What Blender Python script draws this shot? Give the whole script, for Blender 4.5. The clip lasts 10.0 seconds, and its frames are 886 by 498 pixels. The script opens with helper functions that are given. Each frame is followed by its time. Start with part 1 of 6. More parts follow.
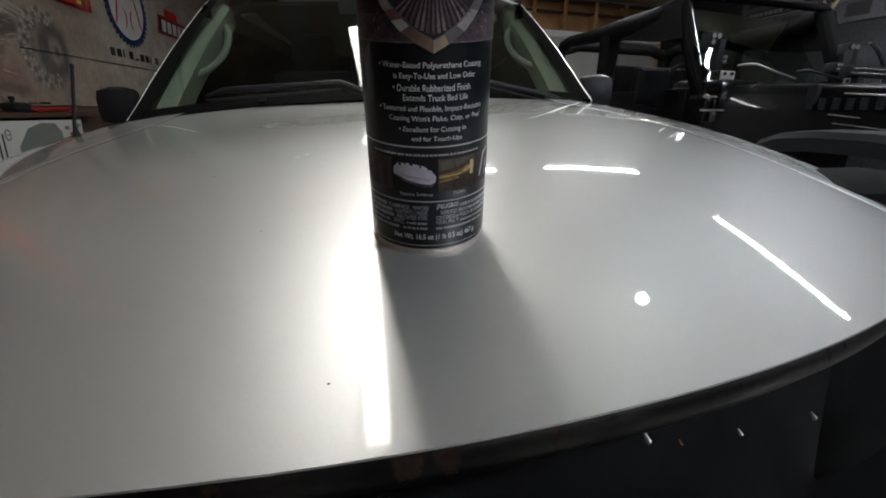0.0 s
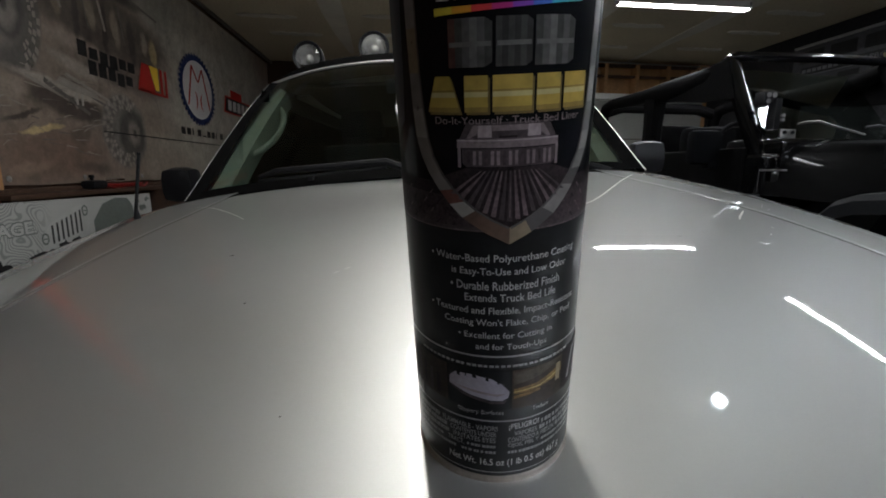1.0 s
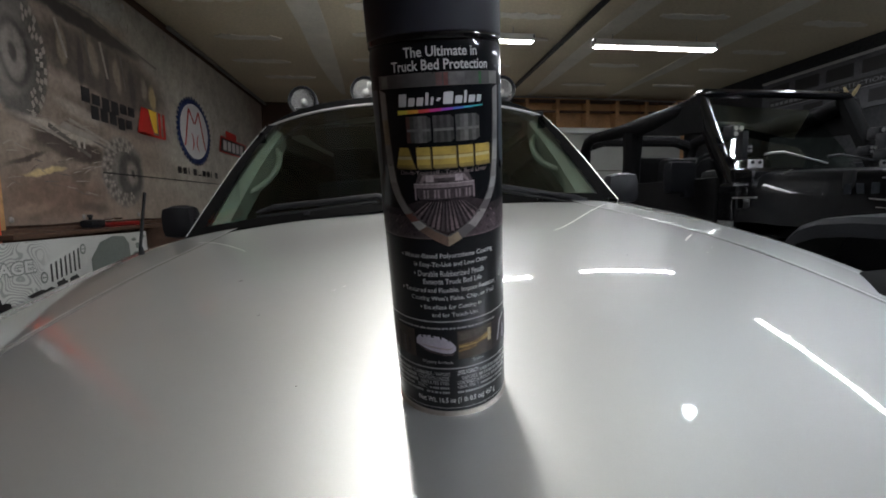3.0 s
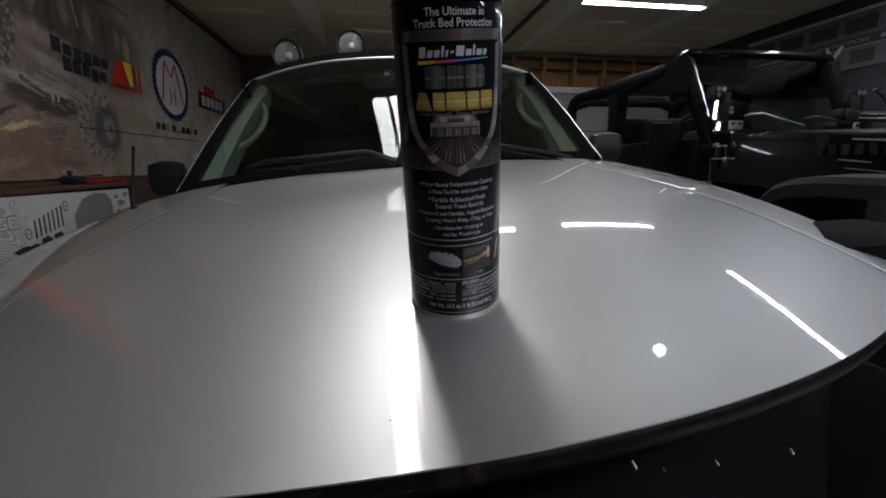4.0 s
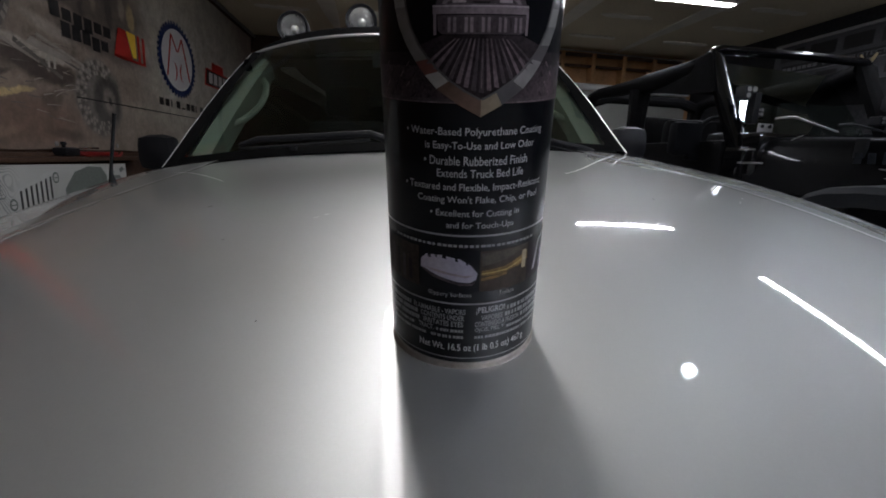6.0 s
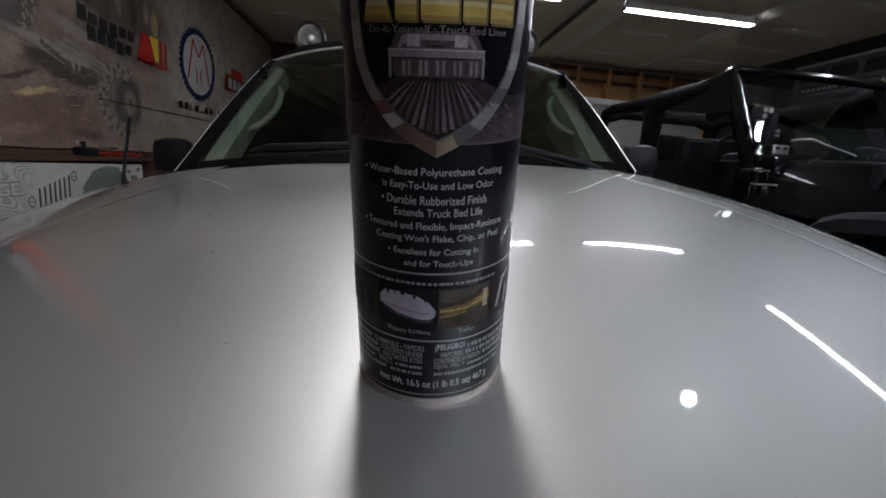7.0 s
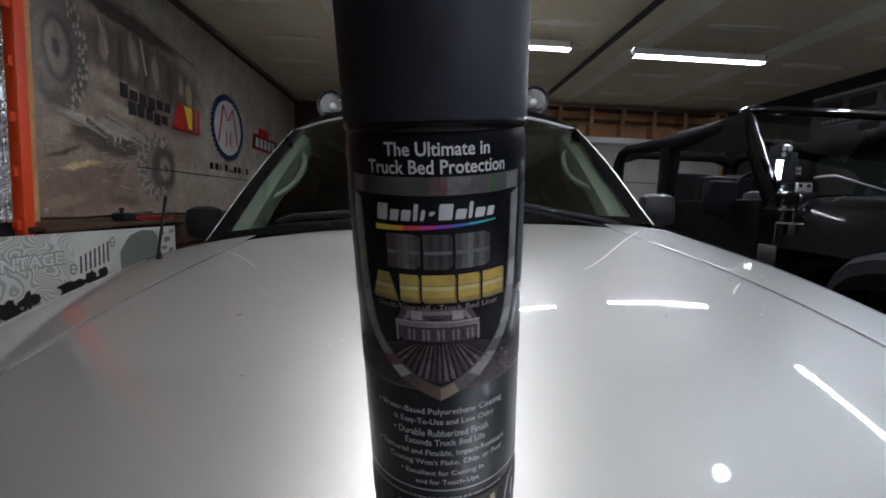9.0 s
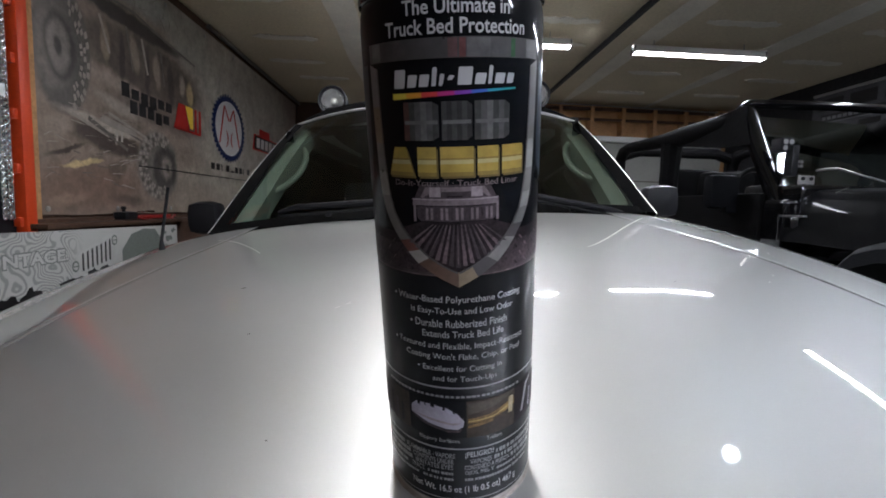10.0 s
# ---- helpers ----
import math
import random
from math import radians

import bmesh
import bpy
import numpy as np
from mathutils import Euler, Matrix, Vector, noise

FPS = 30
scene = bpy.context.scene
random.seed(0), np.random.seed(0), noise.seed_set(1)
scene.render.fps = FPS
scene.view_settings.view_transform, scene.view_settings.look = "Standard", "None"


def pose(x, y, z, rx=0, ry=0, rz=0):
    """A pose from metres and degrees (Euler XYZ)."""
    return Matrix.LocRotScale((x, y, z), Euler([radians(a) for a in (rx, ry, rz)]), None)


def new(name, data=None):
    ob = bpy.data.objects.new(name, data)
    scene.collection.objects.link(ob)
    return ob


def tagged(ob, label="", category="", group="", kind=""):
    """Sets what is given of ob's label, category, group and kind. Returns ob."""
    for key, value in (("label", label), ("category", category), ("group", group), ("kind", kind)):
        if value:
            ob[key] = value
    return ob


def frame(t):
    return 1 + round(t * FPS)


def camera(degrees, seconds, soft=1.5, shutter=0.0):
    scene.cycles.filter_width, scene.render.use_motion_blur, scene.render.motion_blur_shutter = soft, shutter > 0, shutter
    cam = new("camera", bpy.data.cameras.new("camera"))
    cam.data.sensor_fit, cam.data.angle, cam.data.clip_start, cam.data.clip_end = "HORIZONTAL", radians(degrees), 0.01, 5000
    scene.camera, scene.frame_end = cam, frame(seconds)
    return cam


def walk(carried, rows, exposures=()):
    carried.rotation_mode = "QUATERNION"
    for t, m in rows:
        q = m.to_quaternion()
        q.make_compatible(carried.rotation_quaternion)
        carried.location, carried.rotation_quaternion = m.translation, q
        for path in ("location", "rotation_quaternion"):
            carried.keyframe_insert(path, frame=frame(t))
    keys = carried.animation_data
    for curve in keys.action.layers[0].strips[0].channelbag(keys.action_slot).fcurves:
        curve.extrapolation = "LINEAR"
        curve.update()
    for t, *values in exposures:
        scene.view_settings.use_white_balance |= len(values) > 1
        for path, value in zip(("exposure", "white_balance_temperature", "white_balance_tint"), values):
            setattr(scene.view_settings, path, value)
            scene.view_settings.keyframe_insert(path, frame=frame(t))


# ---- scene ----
cam = camera(90.0, 10.0, soft=1.8)
# seconds, place in metres, then yaw to the left, pitch up and roll in degrees
PATH = [
    (0, 0.0326, 0.0287, 1.0968, -11.46, -17.21, 2.12),
    (0.5, 0.0361, 0.0985, 1.1039, -7.79, -14.01, 1.90),
    (1, 0.0338, 0.1058, 1.1443, -5.59, -10.11, 0.59),
    (1.5, 0.0319, 0.0853, 1.1922, -4.86, -6.10, -0.12),
    (2, 0.0461, 0.0729, 1.1983, -5.31, -3.08, -0.62),
    (2.5, 0.0440, 0.0650, 1.1711, -5.97, -3.20, -0.36),
    (2.7, 0.0445, 0.0499, 1.1585, -6.17, -4.07, -0.35),
    (3.8, 0.0166, -0.0419, 1.1249, -8.13, -9.98, -0.42),
    (4, 0.0171, -0.0346, 1.1290, -8.58, -10.81, -0.07),
    (4.5, 0.0261, 0.0082, 1.1096, -9.03, -12.46, 0.35),
    (5, 0.0440, 0.0592, 1.1034, -8.91, -12.72, -0.77),
    (5.5, 0.0313, 0.0910, 1.1041, -8.60, -12.05, 0.31),
    (5.7, 0.0322, 0.0915, 1.1048, -8.34, -11.88, 1.31),
    (6.8, 0.0543, 0.0897, 1.1180, -6.99, -10.79, 5.03),
    (7, 0.0559, 0.0926, 1.1190, -6.46, -10.56, 4.63),
    (7.5, 0.0529, 0.0888, 1.1224, -5.07, -9.53, 3.47),
    (8, 0.0558, 0.0826, 1.1330, -4.31, -8.60, 2.92),
    (8.5, 0.0557, 0.0820, 1.1656, -3.66, -7.46, 2.43),
    (9, 0.0575, 0.0831, 1.1941, -3.32, -5.76, 2.22),
    (9.5, 0.0536, 0.0845, 1.1792, -3.10, -4.58, 1.86),
    (10, 0.0530, 0.0827, 1.1502, -3.18, -5.36, 1.78),
]
# stops, white balance in kelvin, tint
EXPOSURES = [(0, 0.72, 6500, 10), (0.5, 0.14, 6450, 9), (1, 0.24, 6450, 9), (1.5, 0.65, 6380, 8), (2, 0.95, 6400, 9), (2.5, 1.00, 6400, 9), (4, 0.22, 6250, 14), (4.5, 0.07, 6200, 14), (5, 0.05, 6200, 14), (5.5, 0.12, 6200, 14), (7, 0.32, 6200, 14), (7.5, 0.4, 6200, 14), (8, 0.52, 6180, 14), (8.5, 0.62, 6150, 14), (9, 0.78, 6130, 13), (9.5, 0.95, 6150, 14), (10, 1.0, 6150, 14)]
walk(cam, [(t, pose(x, y, z, 90 + pitch, 0, yaw) @ pose(0, 0, 0, 0, 0, roll)) for t, x, y, z, yaw, pitch, roll in PATH], EXPOSURES)

# ---- light ----
world = bpy.data.worlds.new("night")
world.use_nodes = True
world.node_tree.nodes["Background"].inputs[0].default_value = (0.5, 0.6, 0.8, 1)
world.node_tree.nodes["Background"].inputs[1].default_value = 0.0
scene.world = world
TUBE_GLOW, SPOT_GLOW = 36.0, 85.0

# ---- materials ----


def mat(name, colour, rough=0.5, metal=0.0, var=0.12, scale=6.0, fine=60.0, bump=0.0, bump_scale=200.0, coat=0.0, coat_rough=0.03, spec=0.5, rough_var=0.08):
    """A surface with blotches at one scale, grain at a finer one, and fine relief."""
    m = bpy.data.materials.new(name)
    m.use_nodes = True
    nt = m.node_tree
    b = nt.nodes["Principled BSDF"]
    co = nt.nodes.new("ShaderNodeTexCoord")
    n1, n2 = nt.nodes.new("ShaderNodeTexNoise"), nt.nodes.new("ShaderNodeTexNoise")
    n1.inputs["Scale"].default_value, n2.inputs["Scale"].default_value = scale, fine
    n1.inputs["Detail"].default_value, n2.inputs["Detail"].default_value = 5, 3
    for n in (n1, n2):
        nt.links.new(co.outputs["Object"], n.inputs["Vector"])
    add = nt.nodes.new("ShaderNodeMath")
    add.operation = "ADD"
    nt.links.new(n1.outputs["Fac"], add.inputs[0])
    nt.links.new(n2.outputs["Fac"], add.inputs[1])
    span = nt.nodes.new("ShaderNodeMapRange")
    span.inputs["From Min"].default_value, span.inputs["From Max"].default_value = 0.6, 1.4
    span.inputs["To Min"].default_value, span.inputs["To Max"].default_value = 1 - var, 1 + var
    nt.links.new(add.outputs[0], span.inputs["Value"])
    tint = nt.nodes.new("ShaderNodeVectorMath")
    tint.operation = "SCALE"
    tint.inputs[0].default_value = colour
    nt.links.new(span.outputs[0], tint.inputs["Scale"])
    nt.links.new(tint.outputs[0], b.inputs["Base Color"])
    rr = nt.nodes.new("ShaderNodeMapRange")
    rr.inputs["To Min"].default_value, rr.inputs["To Max"].default_value = max(0.02, rough - rough_var), min(1, rough + rough_var)
    nt.links.new(n1.outputs["Fac"], rr.inputs["Value"])
    nt.links.new(rr.outputs[0], b.inputs["Roughness"])
    b.inputs["Metallic"].default_value = metal
    b.inputs["Specular IOR Level"].default_value = spec
    b.inputs["Coat Weight"].default_value, b.inputs["Coat Roughness"].default_value = coat, coat_rough
    if bump:
        n3, bp = nt.nodes.new("ShaderNodeTexNoise"), nt.nodes.new("ShaderNodeBump")
        n3.inputs["Scale"].default_value = bump_scale
        nt.links.new(co.outputs["Object"], n3.inputs["Vector"])
        nt.links.new(n3.outputs["Fac"], bp.inputs["Height"])
        bp.inputs["Strength"].default_value, bp.inputs["Distance"].default_value = bump, 0.002
        nt.links.new(bp.outputs[0], b.inputs["Normal"])
    return m


def glow(name, colour, strength):
    m = bpy.data.materials.new(name)
    m.use_nodes = True
    b = m.node_tree.nodes["Principled BSDF"]
    b.inputs["Base Color"].default_value = (*colour, 1)
    b.inputs["Emission Color"].default_value = (*colour, 1)
    b.inputs["Emission Strength"].default_value = strength
    return m


def pane_mat(name, tint, ior=1.45):
    m = bpy.data.materials.new(name)
    m.use_nodes = True
    nt = m.node_tree
    nt.nodes.remove(nt.nodes["Principled BSDF"])
    out = nt.nodes["Material Output"]
    mix, tr, gl, fr, pw, sc = (nt.nodes.new(k) for k in ("ShaderNodeMixShader", "ShaderNodeBsdfTransparent", "ShaderNodeBsdfGlossy", "ShaderNodeLayerWeight", "ShaderNodeMath", "ShaderNodeMapRange"))
    tr.inputs[0].default_value = (*tint, 1)
    gl.inputs["Roughness"].default_value = 0.02
    fr.inputs[0].default_value = 0.5
    pw.operation, pw.inputs[1].default_value = "POWER", 5.0
    low = ((ior - 1) / (ior + 1)) ** 2
    sc.inputs["To Min"].default_value, sc.inputs["To Max"].default_value = low, 1.0
    nt.links.new(fr.outputs["Facing"], pw.inputs[0])
    nt.links.new(pw.outputs[0], sc.inputs["Value"])
    nt.links.new(sc.outputs[0], mix.inputs[0])
    nt.links.new(tr.outputs[0], mix.inputs[1])
    nt.links.new(gl.outputs[0], mix.inputs[2])
    nt.links.new(mix.outputs[0], out.inputs[0])
    return m


silver = mat("silver metallic paint", (0.60, 0.605, 0.60), 0.47, 0.85, 0.03, 3, 900, coat=1.0, coat_rough=0.03, rough_var=0.02, bump=0.012, bump_scale=900)

# a thin uneven film of dust over the silver clear coat
_nt = silver.node_tree
_film, _span = _nt.nodes.new("ShaderNodeTexNoise"), _nt.nodes.new("ShaderNodeMapRange")
_film.inputs["Scale"].default_value, _film.inputs["Detail"].default_value = 4.0, 6
_span.inputs["From Min"].default_value, _span.inputs["From Max"].default_value = 0.4, 0.75
_span.inputs["To Min"].default_value, _span.inputs["To Max"].default_value = 0.02, 0.05
_nt.links.new(_nt.nodes["Texture Coordinate"].outputs["Object"], _film.inputs["Vector"])
_nt.links.new(_film.outputs["Fac"], _span.inputs["Value"])
_nt.links.new(_span.outputs[0], _nt.nodes["Principled BSDF"].inputs["Coat Roughness"])
_nt.nodes["Principled BSDF"].inputs["Coat IOR"].default_value = 1.40
black_plastic = mat("black plastic", (0.011, 0.011, 0.013), 0.48, 0, 0.2, 8, 120, bump=0.25, bump_scale=600, spec=0.22)
matt_black = mat("matt black plastic", (0.0035, 0.0035, 0.0037), 0.8, 0, 0.2, 8, 120, bump=0.2, bump_scale=600, spec=0.05)
black_gloss = mat("black gloss paint", (0.0022, 0.0022, 0.0026), 0.35, 0, 0.2, 4, 80, coat=1.0, spec=0.05)
black_cloth = mat("black vinyl cloth", (0.0035, 0.0033, 0.0036), 0.7, 0, 0.5, 14, 150, bump=0.6, bump_scale=60, spec=0.07)
rubber = mat("rubber", (0.012, 0.012, 0.013), 0.7, 0, 0.25, 20, 200, bump=0.3, bump_scale=300, spec=0.2)
chrome = mat("chrome", (0.75, 0.75, 0.76), 0.12, 1.0, 0.03, 10, 90)
wall_dark = mat("dark dull wall", (0.030, 0.030, 0.032), 0.75, 0, 0.5, 1.6, 30, bump=0.1, bump_scale=80, spec=0.15)
flare_grey = mat("dark grey flare plastic", (0.016, 0.017, 0.020), 0.6, 0, 0.2, 6, 120, bump=0.2, bump_scale=500, spec=0.15)
lamp_dish = mat("polished lamp dish", (0.66, 0.66, 0.67), 0.24, 0.9, 0.3, 40, 200, bump=0.6, bump_scale=90)
socket_grey = mat("grey socket plastic", (0.10, 0.10, 0.10), 0.6, 0, 0.2)
grey_metal = mat("dull metal", (0.35, 0.34, 0.33), 0.42, 0.9, 0.2, 18, 200, bump=0.15)
trim_grey = mat("grey green trim", (0.095, 0.112, 0.088), 0.6, 0, 0.06, 5, 120, bump=0.12, bump_scale=500)
dash_dark = mat("dark dashboard", (0.010, 0.010, 0.011), 0.6, 0, 0.2, 9, 200, bump=0.3, bump_scale=700, spec=0.15)
seat_cloth = mat("seat cloth", (0.02, 0.02, 0.02), 0.85, 0, 0.2, 14, 240, bump=0.4, spec=0.15)
glass = pane_mat("windscreen glass", (0.72, 0.78, 0.74))
dark_glass = pane_mat("dark glass", (0.05, 0.055, 0.052))
clear_glass = pane_mat("clear glass", (0.9, 0.9, 0.9))
reflector = mat("lamp reflector", (0.62, 0.62, 0.63), 0.24, 0.95, 0.25, 40, 200, bump=0.5, bump_scale=90)
white_enamel = mat("white enamel", (0.78, 0.78, 0.75), 0.35, 0, 0.05, 8, 60)
tube_mat = glow("cool fluorescent tube", (0.92, 0.965, 1.02), TUBE_GLOW)
tube_back = glow("bright cool fluorescent tube", (0.95, 0.97, 1.0), TUBE_GLOW * 1.3)
# for the two unseen fill lights only
tube_fill = glow("added fill light tube", (0.90, 0.95, 1.04), TUBE_GLOW * 1.75)
panel_warm = glow("warm lit diffuser", (1.0, 0.985, 0.93), TUBE_GLOW * 0.335)
spot_mat = glow("led bulb", (0.80, 0.90, 1.0), SPOT_GLOW)
drywall = mat("bare drywall", (0.62, 0.54, 0.39), 0.9, 0, 0.18, 1.2, 40, bump=0.2, bump_scale=150)
mud = mat("joint compound", (0.72, 0.68, 0.59), 0.85, 0, 0.15, 5, 60, bump=0.2, bump_scale=90)
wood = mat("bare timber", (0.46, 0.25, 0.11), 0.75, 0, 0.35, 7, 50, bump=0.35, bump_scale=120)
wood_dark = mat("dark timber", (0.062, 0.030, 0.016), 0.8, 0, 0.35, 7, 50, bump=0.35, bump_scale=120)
wall_paint = mat("dull wall", (0.16, 0.14, 0.12), 0.85, 0, 0.2, 3, 60, bump=0.15)
door_cream = mat("cream door", (0.34, 0.34, 0.31), 0.6, 0, 0.1, 4, 60)
concrete = mat("concrete", (0.28, 0.27, 0.255), 0.8, 0, 0.25, 2.5, 70, bump=0.3)
orange = mat("orange paint", (0.62, 0.058, 0.010), 0.45, 0, 0.12, 9, 90, bump=0.1)
red = mat("red plastic", (0.25, 0.012, 0.010), 0.45, 0, 0.15, 12, 120)

# ---- mesh helpers ----


def mesh_of(bm, name, material, smooth=True):
    me = bpy.data.meshes.new(name)
    bmesh.ops.recalc_face_normals(bm, faces=bm.faces)
    bm.to_mesh(me)
    bm.free()
    if material:
        me.materials.append(material)
    for p in me.polygons:
        p.use_smooth = smooth
    return me


def thing(name, m=None, label="", category="", group="", kind=""):
    ob = tagged(new(name), label, category, group, kind)
    if m is not None:
        ob.matrix_basis = m
    return ob


def part(name, bm, material, parent, label="", m=None, smooth=True):
    ob = tagged(new(name, mesh_of(bm, name, material, smooth)), label)
    ob.parent = parent
    if m is not None:
        ob.matrix_basis = m
    if smooth:
        sharp(ob.data)
    return ob


def solo(name, bm, material, label="", category="", group="", kind="", m=None, smooth=True):
    ob = tagged(new(name, mesh_of(bm, name, material, smooth)), label, category, group, kind)
    if m is not None:
        ob.matrix_basis = m
    if smooth:
        sharp(ob.data)
    return ob


def sharp(me, degrees=35):
    me.set_sharp_from_angle(angle=radians(degrees))


def box(bm, x0, x1, y0, y1, z0, z1, bevel=0.0, m=None):
    made = bmesh.ops.create_cube(bm, size=1)["verts"]
    bmesh.ops.transform(bm, matrix=Matrix.LocRotScale(((x0 + x1) / 2, (y0 + y1) / 2, (z0 + z1) / 2), None, (x1 - x0, y1 - y0, z1 - z0)), verts=made)
    if bevel:
        edges = list({e for v in made for e in v.link_edges})
        res = bmesh.ops.bevel(bm, geom=edges, offset=bevel, segments=2, affect="EDGES", profile=0.6)
        made = list({v for f in res["faces"] for v in f.verts} | {v for v in made if v.is_valid})
    if m is not None:
        bmesh.ops.transform(bm, matrix=m, verts=made)
    return bm


def boxed(x0, x1, y0, y1, z0, z1, bevel=0.0, m=None):
    return box(bmesh.new(), x0, x1, y0, y1, z0, z1, bevel, m)


def lathe(bm, profile, n=48, m=None, close=True):
    """A turned solid: profile of (radius, height) from bottom to top."""
    rings = []
    for r, z in profile:
        rings.append([bm.verts.new((r * math.cos(2 * math.pi * k / n), r * math.sin(2 * math.pi * k / n), z)) for k in range(n)])
    for a, b in zip(rings, rings[1:]):
        for k in range(n):
            bm.faces.new((a[k], a[(k + 1) % n], b[(k + 1) % n], b[k]))
    if close:
        bm.faces.new(rings[0][::-1])
        bm.faces.new(rings[-1])
    if m is not None:
        bmesh.ops.transform(bm, matrix=m, verts=[v for ring in rings for v in ring])
    return bm


def rod(bm, points, r, n=10, cap=True):
    """A round bar along points; r may be a list."""
    pts = [Vector(p) for p in points]
    rs = r if isinstance(r, (list, tuple)) else [r] * len(pts)
    rings = []
    side = None
    for i, p in enumerate(pts):
        d = (pts[min(i + 1, len(pts) - 1)] - pts[max(i - 1, 0)]).normalized()
        if side is None:
            side = d.cross(Vector((0, 0, 1)) if abs(d.z) < 0.9 else Vector((1, 0, 0))).normalized()
        side = (side - d * side.dot(d)).normalized()
        up = d.cross(side)
        rings.append([bm.verts.new(p + rs[i] * (side * math.cos(2 * math.pi * k / n) + up * math.sin(2 * math.pi * k / n))) for k in range(n)])
    for a, b in zip(rings, rings[1:]):
        for k in range(n):
            bm.faces.new((a[k], a[(k + 1) % n], b[(k + 1) % n], b[k]))
    if cap:
        bm.faces.new(rings[0][::-1])
        bm.faces.new(rings[-1])
    return bm


def sheet(bm, rows, thick=0.0, down=Vector((0, 0, -1))):
    """A surface from rows of points; with thickness along down."""
    top = [[bm.verts.new(p) for p in row] for row in rows]
    for a, b in zip(top, top[1:]):
        for k in range(len(a) - 1):
            bm.faces.new((a[k], a[k + 1], b[k + 1], b[k]))
    if thick:
        low = [[bm.verts.new(Vector(p) + down * thick) for p in row] for row in rows]
        for a, b in zip(low, low[1:]):
            for k in range(len(a) - 1):
                bm.faces.new((a[k], b[k], b[k + 1], a[k + 1]))
        n, w = len(rows) - 1, len(rows[0]) - 1
        for k in range(w):
            bm.faces.new((top[0][k], low[0][k], low[0][k + 1], top[0][k + 1]))
            bm.faces.new((top[n][k], top[n][k + 1], low[n][k + 1], low[n][k]))
        for k in range(n):
            bm.faces.new((top[k][0], top[k + 1][0], low[k + 1][0], low[k][0]))
            bm.faces.new((top[k][w], low[k][w], low[k + 1][w], top[k + 1][w]))
    return bm


def plate(bm, outline, z0, z1, m=None):
    """A flat outline in x and y, raised from z0 to z1."""
    a = [bm.verts.new((x, y, z0)) for x, y in outline]
    b = [bm.verts.new((x, y, z1)) for x, y in outline]
    n = len(a)
    bm.faces.new(a[::-1])
    bm.faces.new(b)
    for k in range(n):
        bm.faces.new((a[k], a[(k + 1) % n], b[(k + 1) % n], b[k]))
    if m is not None:
        bmesh.ops.transform(bm, matrix=m, verts=a + b)
    return bm


def lerp(a, b, t):
    return a + (b - a) * t


# ---- the garage ----
WL, WR, YB, YF, ZC, YD = -1.87, 4.6, 6.6, -4.6, 2.70, 7.2
solo("floor", boxed(WL - 0.2, WR + 0.2, YF - 0.2, YD + 0.2, -0.15, 0.0), concrete, "stained grey concrete garage floor", "floor", kind="structure")
solo("ceiling", boxed(WL - 0.2, WR + 0.2, YF - 0.2, YD + 0.2, ZC, ZC + 0.12), drywall, "bare tan drywall ceiling with taped joints", "ceiling", kind="structure")
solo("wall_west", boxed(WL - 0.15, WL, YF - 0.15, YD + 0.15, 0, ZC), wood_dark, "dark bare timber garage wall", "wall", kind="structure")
solo("wall_east", boxed(WR, WR + 0.15, YF - 0.15, YB + 0.15, 0, ZC), wall_dark, "dark dull garage wall", "wall", kind="structure")
solo("wall_south", boxed(WL, WR, YF - 0.15, YF, 0, ZC), wall_paint, "dull painted garage wall", "wall", kind="structure")
solo("wall_north", boxed(0.9, WR, YB, YB + 0.15, 0, ZC), wood, "bare orange timber back wall", "wall", kind="structure")
# left back wall set further off, with a return, to fit the camera's view
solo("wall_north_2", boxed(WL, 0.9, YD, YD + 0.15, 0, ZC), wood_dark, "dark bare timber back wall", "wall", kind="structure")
solo("wall_return", boxed(0.9, 1.05, YB + 0.15, YD + 0.15, 0, ZC), wood_dark, "dark timber return wall, added to join the two back walls", "wall", kind="structure")

# taped joints on the ceiling: long strips along the room and short smears across it


LAYERS = []


def smear(x0, x1, y0, y1):
    bm = bmesh.new()
    n = 14
    LAYERS.append(0)
    low = ZC - 0.004 - 0.0003 * len(LAYERS)
    along_y = (y1 - y0) > (x1 - x0)
    rows = []
    for i in range(n + 1):
        t = i / n
        wob0, wob1 = random.uniform(-0.02, 0.02), random.uniform(-0.02, 0.02)
        taper = min(1, 6 * t + 0.25, 6 * (1 - t) + 0.25)
        if along_y:
            c = (x0 + x1) / 2
            rows.append([(c + (x0 - c) * taper + wob0, lerp(y0, y1, t), low), (c + (x1 - c) * taper + wob1, lerp(y0, y1, t), low)])
        else:
            c = (y0 + y1) / 2
            rows.append([(lerp(x0, x1, t), c + (y0 - c) * taper + wob0, low), (lerp(x0, x1, t), c + (y1 - c) * taper + wob1, low)])
    sheet(bm, rows, ZC - low, Vector((0, 0, 1)))
    solo("joint_strip", bm, mud, kind="structure", category="trim", label="pale smear of joint compound on the ceiling")


for x, w in ((-0.62, 0.24), (0.6, 0.2), (2.05, 0.2), (3.3, 0.2)):
    smear(x - w / 2, x + w / 2, YF, YB)
for y in (3.1, 3.75, 4.4, 5.1, 5.8):
    for x in (-1.25, 0.0, 1.2, 2.65, 3.9):
        dx, dy = random.uniform(-0.1, 0.1), random.uniform(-0.12, 0.12)
        smear(x + dx - 0.3, x + dx + 0.3, y + dy - 0.05, y + dy + 0.05)
smear(-1.75, -1.2, 3.35, 3.75)

# ---- lamps ----


